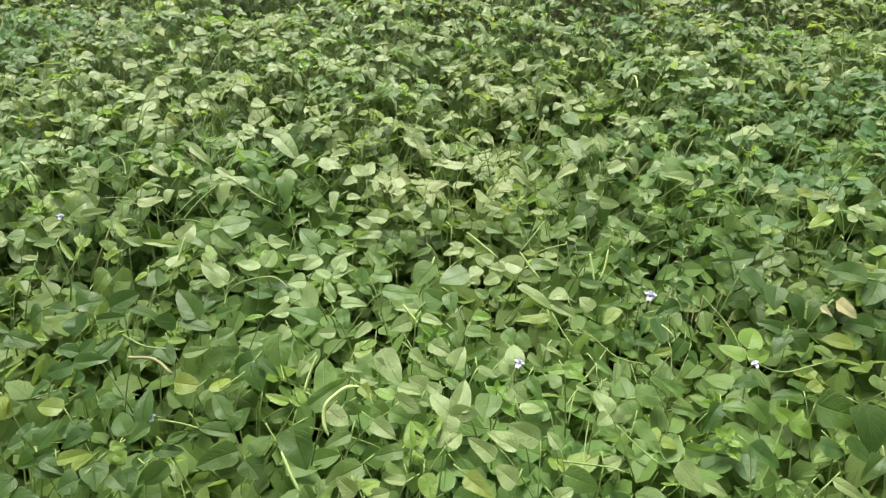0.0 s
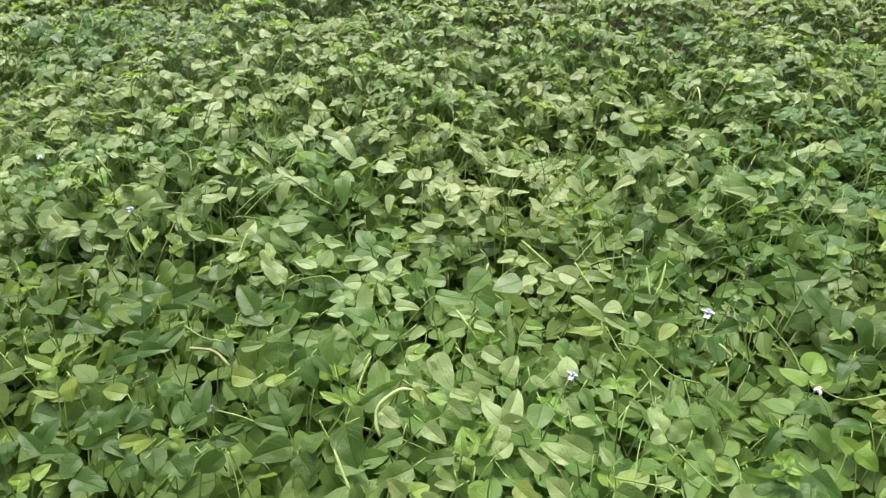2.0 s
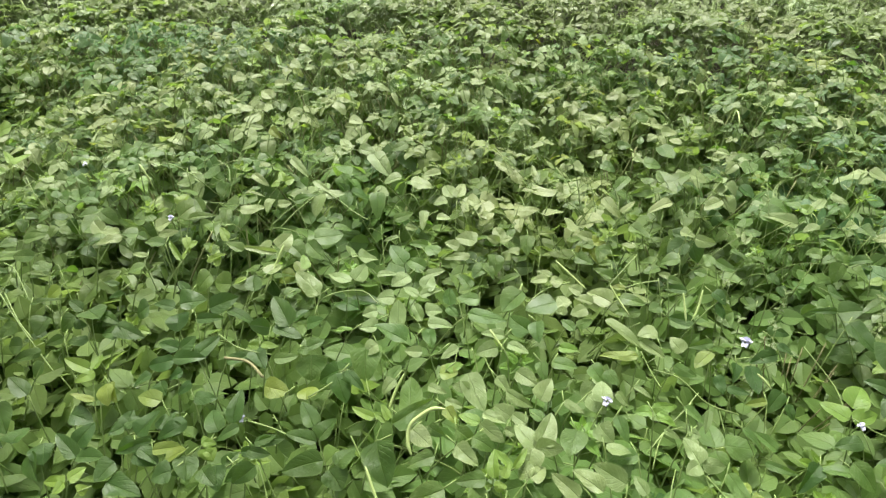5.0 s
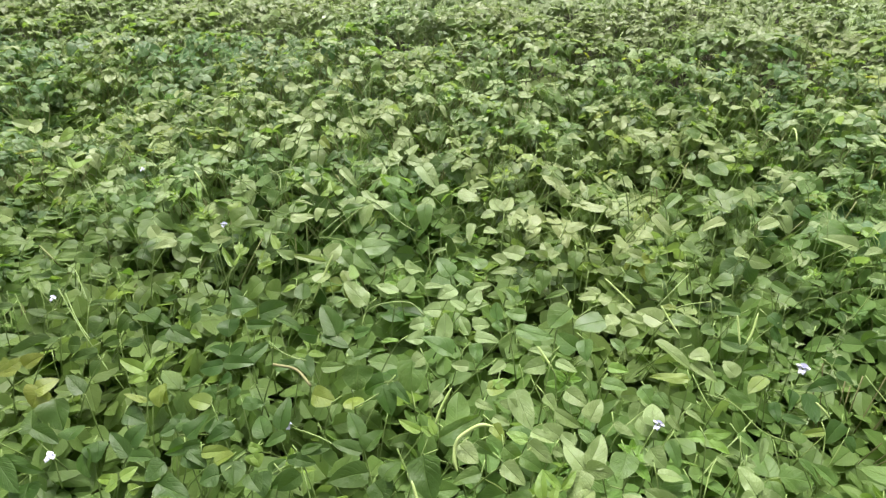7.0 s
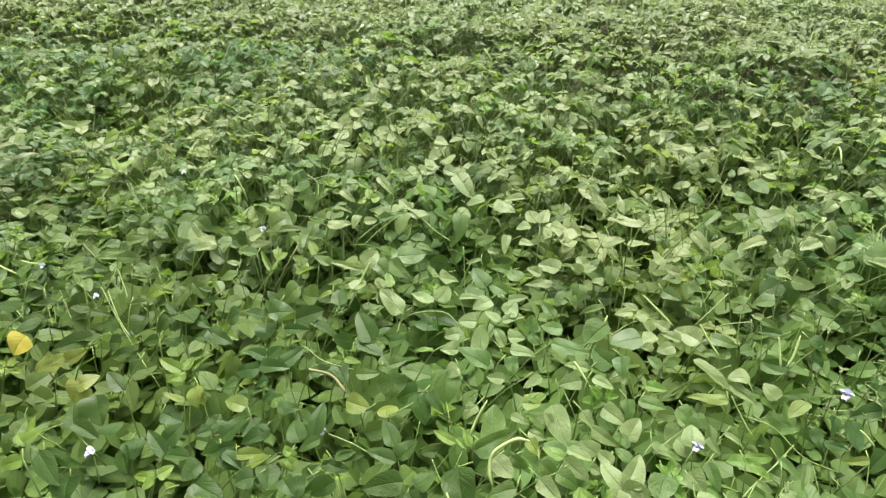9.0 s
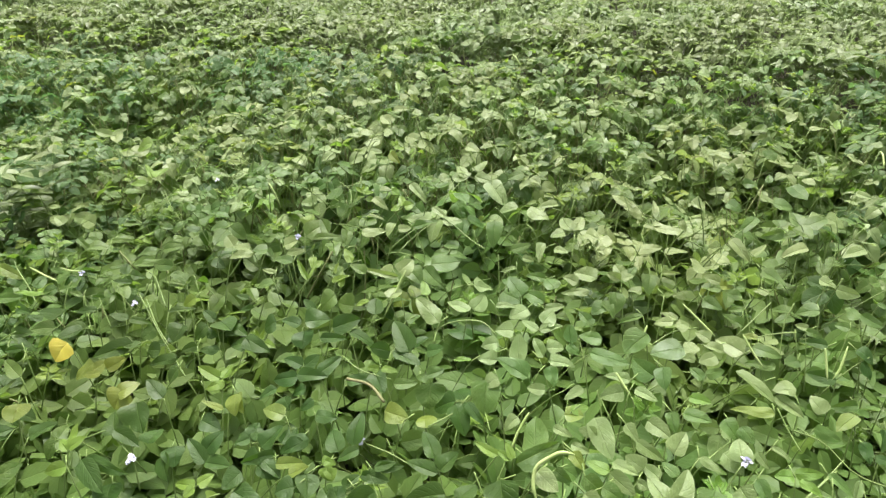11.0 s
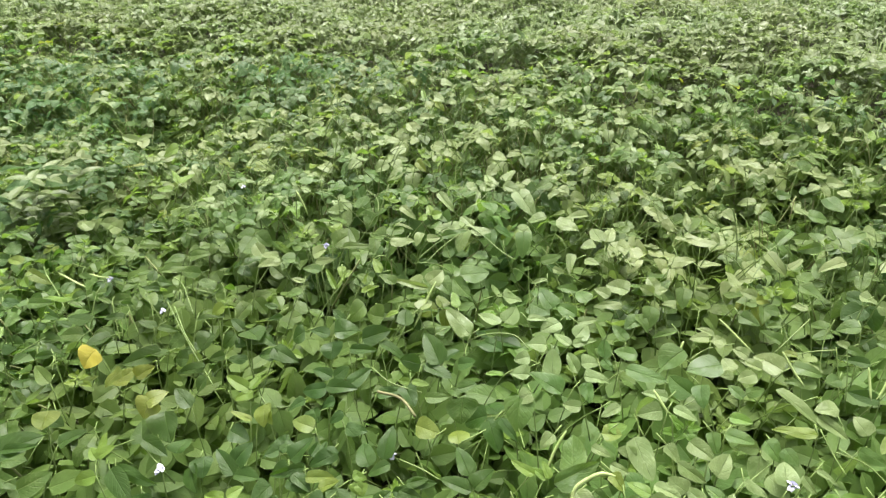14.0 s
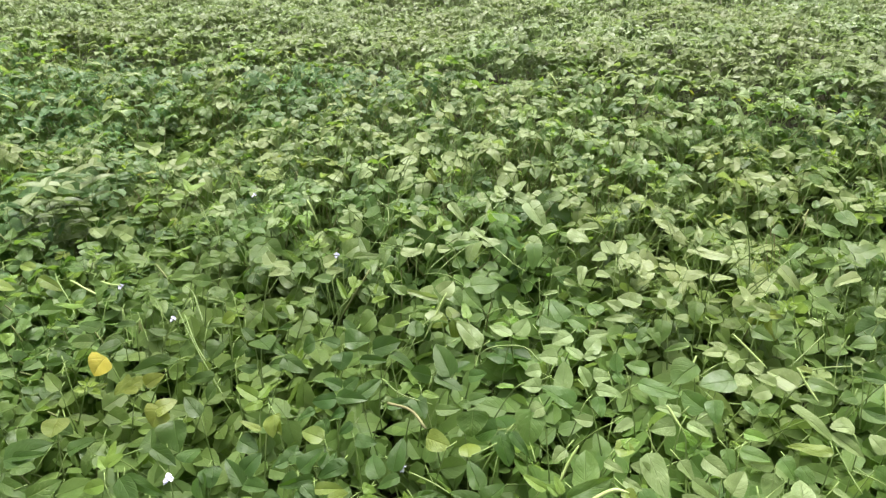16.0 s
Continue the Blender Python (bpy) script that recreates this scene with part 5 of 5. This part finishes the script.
def cowpea_plant(bx, by, g, leaves, split):
    plant = tagged(new("cowpea_plant"), LABELS["near" if split else "far"], "plant", "cowpea plants in the field")
    plant.location = (bx, by, 0)
    top = canopy(bx, by)
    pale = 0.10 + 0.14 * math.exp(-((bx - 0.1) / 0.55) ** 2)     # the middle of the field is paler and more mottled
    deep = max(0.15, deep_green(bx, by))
    # farther plants get more pale leaves: distant haze and sheen put into colour
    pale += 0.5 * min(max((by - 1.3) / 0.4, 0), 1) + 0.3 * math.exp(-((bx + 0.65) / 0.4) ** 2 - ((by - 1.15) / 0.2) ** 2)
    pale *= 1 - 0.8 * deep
    stems = Bits()
    crown = Vector((g.normal(0, 0.02), g.normal(0, 0.02), top * 0.45))
    stems.add(*tube(arc((0, 0, -0.01), crown, 0.0, 4, (g.normal(0, 0.01), g.normal(0, 0.01), 0)), [0.006, 0.0055, 0.005, 0.0045, 0.004], 5))
    for i in range(leaves):
        a = 6.283 * (i + g.uniform(0, 0.8)) / leaves
        r = 0.20 * math.sqrt(g.uniform(0.03, 1.0))
        x, y = r * math.cos(a), r * math.sin(a)
        low = by < 1.5 and -1.4 < bx < 0.95      # between the set leaves most others stand lower
        upper = g.uniform() < ((0.2 if deep > 0.4 else 0.3) if low else 0.62)                  # open upper leaves, and shaded ones well below them
        sunk = abs(g.normal(0, 0.022)) - 0.012 if upper else g.uniform(0.09, 0.20)
        z = room_at(bx + x, by + y, canopy(bx + x, by + y) - sunk - (0.02 if low else 0.0))
        if z is None:
            continue
        which = int(g.integers(12))
        size = float(np.clip(g.normal(0.78 if by < 1.3 else 0.70 if by < 1.8 else 0.57, 0.15), 0.34, 1.15)) * (0.84 if bx < -1.0 and by < 1.8 else 1.0)
        roll = g.uniform()
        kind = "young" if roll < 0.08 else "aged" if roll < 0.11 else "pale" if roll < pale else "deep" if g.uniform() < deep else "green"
        if g.uniform() < lush(bx + x, by + y):
            kind = "lush"
        # lower leaves turn darker green: shade under the canopy put into their colour
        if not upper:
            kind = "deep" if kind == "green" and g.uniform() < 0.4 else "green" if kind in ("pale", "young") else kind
        elif kind == "young":
            size *= 0.62
        turn = turn_towards((x, y), g, 14.0 if by < 1.5 else 7.0, 9.0 if by < 1.5 else 3.0)
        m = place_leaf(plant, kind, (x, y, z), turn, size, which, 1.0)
        foot = m @ LEAVES[which][1]
        if i % 2 == 0:
            stems.add(*tube(arc(crown, foot, -0.02, 4, (g.normal(0, 0.015), g.normal(0, 0.015), 0)), [0.0036, 0.0032, 0.0028, 0.0025, 0.0022], 4))
    for _ in range(int(g.integers(2)) if by > 1.35 else 0):
        a, r = g.uniform(0, 6.28), g.uniform(0.03, 0.16)
        x, y = r * math.cos(a), r * math.sin(a)
        shoot = new("peduncle", SHOOTS[int(g.integers(6))])
        shoot.parent = plant
        shoot.matrix_local = pose(x, y, canopy(bx + x, by + y) - 0.08, g.normal(0, 14), g.normal(0, 14), g.uniform(0, 360))
    vines = Bits()
    for _ in range(1 if by < 1.35 else 8):                             # thin shoots that climb out of the leaves and over them
        a, r, b = g.uniform(0, 6.28), g.uniform(0.0, 0.16), g.uniform(0, 6.28)
        x, y, far = r * math.cos(a), r * math.sin(a), g.uniform(0.05, 0.17)
        u, v = x + far * math.cos(b), y + far * math.sin(b)
        rise = g.uniform(-0.06, 0.01) if by < 1.35 else g.uniform(-0.02, 0.08)
        line = arc((x, y, canopy(bx + x, by + y) - 0.15), (u, v, canopy(bx + u, by + v) + rise), g.uniform(0.01, 0.06), 6, (g.normal(0, 0.025), g.normal(0, 0.025), 0))
        vines.add(*tube(line, [0.0016, 0.0015, 0.0014, 0.0013, 0.0012, 0.0011, 0.0009], 4))
    shoots = tagged(new("vine", vines.mesh("vine", STALK)), "thin pale green vine winding through the leaves")
    shoots.parent = plant
    for _ in range(int(g.uniform() < 0.42)):
        a, r = g.uniform(0, 6.28), g.uniform(0.03, 0.17)
        x, y = r * math.cos(a), r * math.sin(a)
        tip = tagged(new("growing_tip", TIPS[int(g.integers(4))]), "bright yellow-green unfolding leaves")
        tip.parent = plant
        tip.matrix_local = pose(x, y, canopy(bx + x, by + y) - 0.005, g.normal(0, 12), g.normal(0, 12), g.uniform(0, 360))
    stem = new("stem", stems.mesh("stem", STEM))
    stem.parent = plant
    low = tagged(new("lower_leaves", LOW[int(g.integers(7))]), "shaded dark green leaves low in the plant", kind="stuff")
    low.parent = plant
    low.matrix_local = pose(0, 0, 0, 0, 0, g.uniform(0, 360)) @ Matrix.Diagonal((1, 1, min(1.15, top / 0.42), 1))
    return plant


NEAR_DEPTH, SPACING = 3.1, 0.235


def in_view_plan(x, y):
    return 0.2 < y < NEAR_DEPTH and -(0.85 + 1.30 * y) < x < 0.5 + 0.85 * y


def build_field():
    g = np.random.default_rng(5)
    j = 0
    y = 0.25
    while y < NEAR_DEPTH:
        x = -4.8 + (SPACING / 2 if j % 2 else 0)
        while x < 3.4:
            px, py = x + g.normal(0, 0.035), y + g.normal(0, 0.03)
            if in_view_plan(px, py):
                near = py < 1.25 and -1.7 < px < 1.0
                PLANTS.append(cowpea_plant(px, py, g, (14 if py < 1.4 and -1.4 < px < 0.95 else 21) if py < 1.8 else 27, near))
            x += SPACING
        y += SPACING * 0.87
        j += 1


def build_crop(name, label, count, where, size, seed, stalks=0, mat=LEAF_CROP):
    """The rest of the field, whose leaves are past counting, in one mesh."""
    g = np.random.default_rng(seed)
    n = 0
    templates = [blade_low(0.072, 0.049, f, d) for f, d in ((0.1, 0.1), (0.35, 0.25), (0.2, 0.4), (0.5, 0.05))]
    tri = np.array([np.array(t[0]) for t in templates])
    faces, uv0 = templates[0][1], np.array(templates[0][2])
    vs, us = [], []
    while n < count:
        x, y = where(g)
        if in_view_plan(x, y):
            continue
        n += 1
        z = canopy(x, y) - (abs(g.normal(0, 0.03)) if g.uniform() < 0.6 else g.uniform(0.06, 0.26)) + 0.012
        s = size * float(np.clip(g.normal(1, 0.18), 0.6, 1.4))
        base = Matrix.Translation((x, y, max(z, 0.05))) @ pose(0, 0, 0, g.normal(2, 8), g.normal(0, 8), g.uniform(0, 360)) @ Matrix.Diagonal((s, s, s, 1))
        for q in leaf_poses(g, 1.0):
            a = np.array(base @ q)
            vs.append(tri[int(g.integers(4))] @ a[:3, :3].T + a[:3, 3])
            us.append(uv0)
    k = len(uv0)
    b = Bits()
    b.v, b.uv, b.count = vs, us, k * len(vs)
    b.f = [tuple(i + k * t for i in f) for t in range(len(vs)) for f in faces]
    b.mi = [0] * len(b.f)
    for _ in range(stalks):
        x, y = where(g)
        if not in_view_plan(x, y):
            z = canopy(x, y)
            end = (x + g.normal(0, 0.05), y + g.normal(0, 0.05), z + g.uniform(-0.01, 0.11))
            b.add(*tube(arc((x, y, z - 0.15), end, 0, 3, (g.normal(0, 0.02), g.normal(0, 0.02), 0)), 0.0019, 3), mat=1)
    ob = new(name, b.mesh(name, mat, STALK))
    tagged(ob, label, "crop", kind="stuff")


def mid_place(g):
    y = g.uniform(3.05, 7.0)
    return g.uniform(-(0.9 + 1.5 * y), 0.9 + 1.0 * y), y


def deep_place(g):
    y = 7.0 + 11.0 * g.uniform() ** 1.3
    return g.uniform(-(1 + 1.5 * y), 1 + 1.1 * y), y


def side_place(g):
    return g.uniform(-6.5, 5.5), g.uniform(0.3, 3.2)


def nearest_plant(x, y):
    return min(PLANTS, key=lambda p: (p.location.x - x) ** 2 + (p.location.y - y) ** 2)


def set_leaves():
    """Each noted leaf: a petiole with its leaflets, as part of the plant that it stands over."""
    g = np.random.default_rng(77)
    names = {"young": "bright yellow-green young leaf", "aged": "yellowing olive-green leaf", "pale": "pale mottled green leaf with sheen in its colour",
             "yellow": "bright yellow dying leaf", "dry": "brown dry leaf"}
    for kind, x, y, z, lean, blades in SET_LEAVES:
        plant = nearest_plant(x, y)
        if kind in ("green", "pale") and deep_green(x, y) > 0.35:
            kind = "deep" if kind == "green" or deep_green(x, y) > 0.65 else "green"
        elif kind == "green" and -1.05 < x < -0.2 and 0.92 < y < 1.6 and g.uniform() < 0.55:
            kind = "pale"
        elif kind in ("green", "pale", "deep") and lush(x, y) > 0.45:
            kind = "lush"
        mesh, foot, poses, k = PETIOLES[int(g.integers(12))]
        leaf = new("leaf", mesh)
        leaf.parent = plant
        yaw = g.uniform(-60, 60)
        leaf.matrix_local = pose(x - plant.location.x, y - plant.location.y, z, 0, 0, yaw)
        if kind in names:
            tagged(leaf, names[kind])
        back = pose(0, 0, 0, 0, 0, -yaw)
        for i, (dx, dy, head, length, width) in enumerate(blades):
            if len(SETS[kind]) == 2:
                me = SETS[kind][i % 2]
            else:
                me = SETS[kind][min(i, 2)][int(g.integers(8))]
            size = me.vertices[-1].co.y, max(v.co.x for v in me.vertices) - min(v.co.x for v in me.vertices)
            sy, sx = length / 1000 / size[0], 1.12 * width / 1000 / size[1]
            child = new("leaflet", me)
            child.parent = leaf
            child.matrix_local = (back @ pose(0, 0, 0, lean) @ pose(dx / 1000, dy / 1000, 0, 0, 0, head)
                                  @ pose(0, 0, 0.002 * i, g.normal(3, 7), g.normal(0, 13)) @ Matrix.Diagonal((sx, sy, 0.5 * (sx + sy), 1)))


def smooth_line(points, steps=5):
    """A rounded line through the points."""
    p = [Vector(q) for q in points]
    p = [2 * p[0] - p[1]] + p + [2 * p[-1] - p[-2]]
    out = []
    for a, b, c, d in zip(p, p[1:], p[2:], p[3:]):
        for i in range(steps):
            t = i / steps
            out.append(0.5 * (2 * b + (c - a) * t + (2 * a - 5 * b + 4 * c - d) * t * t + (3 * b - a - 3 * c + d) * t ** 3))
    return out + [p[-2]]


def set_stalks():
    for kind, points in SET_STALKS:
        plant = nearest_plant(points[0][0], points[0][1])
        line = [q - plant.location for q in smooth_line(points)]
        n = len(line)
        if kind == "pod":
            radii = [(0.0031 if n > 25 else 0.0024) * min(1.0, 0.35 + 5 * min(i, n - 1 - i) / n) for i in range(n)]
            ob = new("pod", Bits().add(*tube(line, radii, 7)).mesh("pod", POD))
            tagged(ob, "slender curved pale green pod")
        elif kind == "pod_on_stalk":
            cut = int(n * 0.55)
            ob = new("peduncle", Bits().add(*tube(line[:cut + 1], 0.0014, 5)).mesh("peduncle", STALK))
            m = n - cut
            radii = [0.0026 * min(1.0, 0.4 + 5 * min(i, m - 1 - i) / m) for i in range(m)]
            pod = tagged(new("pod", Bits().add(*tube(line[cut:], radii, 7)).mesh("pod", POD)), "slender pale green pod")
            pod.parent = ob
        elif kind == "dry_stalk":
            ob = new("runner", Bits().add(*tube(line, 0.0028, 5)).mesh("runner", DRY))
            tagged(ob, "brown withered runner")
        else:
            r = 0.0012 if kind == "peduncle" else 0.0014
            ob = new(kind, Bits().add(*tube(line, r, 5)).mesh(kind, STALK))
        ob.parent = plant


def set_flowers():
    standard = Bits().add(*leaflet(0.014, 0.018, fold=-0.3, droop=-0.35, ripple=0.002, lobe=0.3, seed=4)).mesh("petal", PETAL)
    wing = Bits().add(*leaflet(0.013, 0.012, fold=0.5, droop=0.3, ripple=0.001, seed=5)).mesh("petal", PETAL)
    calyx = Bits().add(*tube([(0, 0.012, -0.05), (0, 0.004, -0.012), (0, 0, 0), (0, -0.003, 0.004)], [0.0016, 0.0018, 0.0032, 0.002], 6)).mesh("flower", STALK)
    for x, y, z, turn, size in SET_FLOWERS:
        plant = nearest_plant(x, y)
        ob = tagged(new("flower", calyx), "small lilac-white pea flower")
        ob.parent, ob.matrix_local = plant, pose(x - plant.location.x, y - plant.location.y, z, 0, 0, turn) @ Matrix.Diagonal((size, size, size, 1))
        for me, m in ((standard, pose(0, 0, 0, 62, 0, 0)), (wing, pose(0.002, -0.002, 0.002, 5, 0, 150)), (wing, pose(-0.002, -0.002, 0.002, 5, 0, 205)),
                      (wing, pose(0, -0.001, 0.004, 30, 20, 90)), (wing, pose(0, -0.001, 0.004, 30, -20, 270))):
            child = new("petal", me)
            child.parent, child.matrix_local = ob, m


def weed(name, label, x, y, height, stems, leaf, mat, seed, spread=0.10):
    """A small wild plant between the crop: thin stems with little leaves along them."""
    g = np.random.default_rng(seed)
    plant = tagged(new(name), label, "weed", "weeds in the crop")
    plant.location = (x, y, 0)
    leaves = Bits()
    for i in range(stems):
        a = 6.283 * i / stems + g.normal(0, 0.3)
        end = Vector((spread * math.cos(a) * g.uniform(0.4, 1), spread * math.sin(a) * g.uniform(0.4, 1), height * g.uniform(0.85, 1.05)))
        line = arc((0, 0, -0.01), end, 0.0, 10, (g.normal(0, 0.02), g.normal(0, 0.02), 0))
        ob = new("stem", Bits().add(*tube(line, [0.002 - 0.00013 * k for k in range(11)], 4)).mesh("stem", STALK))
        ob.parent = plant
        for k in range(4, 11):
            for side in (0, 120, 240):
                s = leaf * g.uniform(0.7, 1.2)
                m = Matrix.Translation(line[k]) @ pose(0, 0, 0, 0, 0, side + 50 * k + g.normal(0, 15)) @ pose(0, 0, 0, g.normal(12, 16), 0, 0)
                leaves.add(*blade_low(s, s * 0.5, 0.3, 0.25), m=m)
    ob = tagged(new("foliage", leaves.mesh("foliage", mat)), kind="stuff")
    ob.parent = plant


def dry_tuft(x, y, height, seed):
    g = np.random.default_rng(seed)
    tuft = tagged(new("dry_stalks"), "bare thin brown stalks standing in a gap of the crop", "weed")
    tuft.location = (x, y, 0)
    for _ in range(14):
        a = g.uniform(0, 6.28)
        end = (0.11 * math.cos(a), 0.11 * math.sin(a), height * g.uniform(0.75, 1.05))
        ob = new("stalk", Bits().add(*tube(arc((0.02 * math.cos(a), 0.02 * math.sin(a), -0.01), end, 0.02, 5), 0.0013, 4)).mesh("stalk", DRY))
        ob.parent = tuft


def build_weeds():
    small = "small-leaved green weed growing between the cowpea plants"
    feathery = "feathery green weed with thin spreading stems"
    weed("weed", small, 0.54, 0.67, 0.38, 6, 0.022, LEAF_LOW, 41)
    weed("weed", small, 0.30, 0.74, 0.40, 5, 0.018, LEAF_LOW, 42)
    weed("weed", small, 0.72, 0.62, 0.38, 6, 0.024, LEAF_LOW, 43)
    weed("weed", feathery, 0.52, 1.17, 0.47, 7, 0.014, LEAF_CROP, 44, 0.14)
    weed("weed", feathery, 0.95, 1.25, 0.42, 7, 0.015, LEAF_CROP, 45, 0.14)
    weed("tall_weed", "pale grey-green broad weed standing over the crop", -2.06, 1.40, 0.53, 6, 0.075, LEAF_CROP, 46, 0.17)
    weed("tall_weed", "whitish green broad weed standing over the crop", 0.76, 3.18, 0.60, 5, 0.06, LEAF_CROP, 47, 0.16)
    weed("weed", feathery, -2.2, 1.72, 0.46, 7, 0.03, LEAF_CROP, 48, 0.16)
    dry_tuft(0.66, 1.12, 0.36, 51)
    dry_tuft(0.35, 1.95, 0.40, 52)
    dry_tuft(-1.98, 1.66, 0.42, 53)


build_field()
set_leaves()
set_stalks()
set_flowers()
build_weeds()
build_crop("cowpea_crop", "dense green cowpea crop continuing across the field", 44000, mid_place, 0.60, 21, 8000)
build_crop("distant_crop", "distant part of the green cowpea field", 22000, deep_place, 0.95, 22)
build_crop("side_crop", "dense green cowpea crop beside the open plants", 8000, side_place, 0.85, 23, mat=LEAF_LOW)
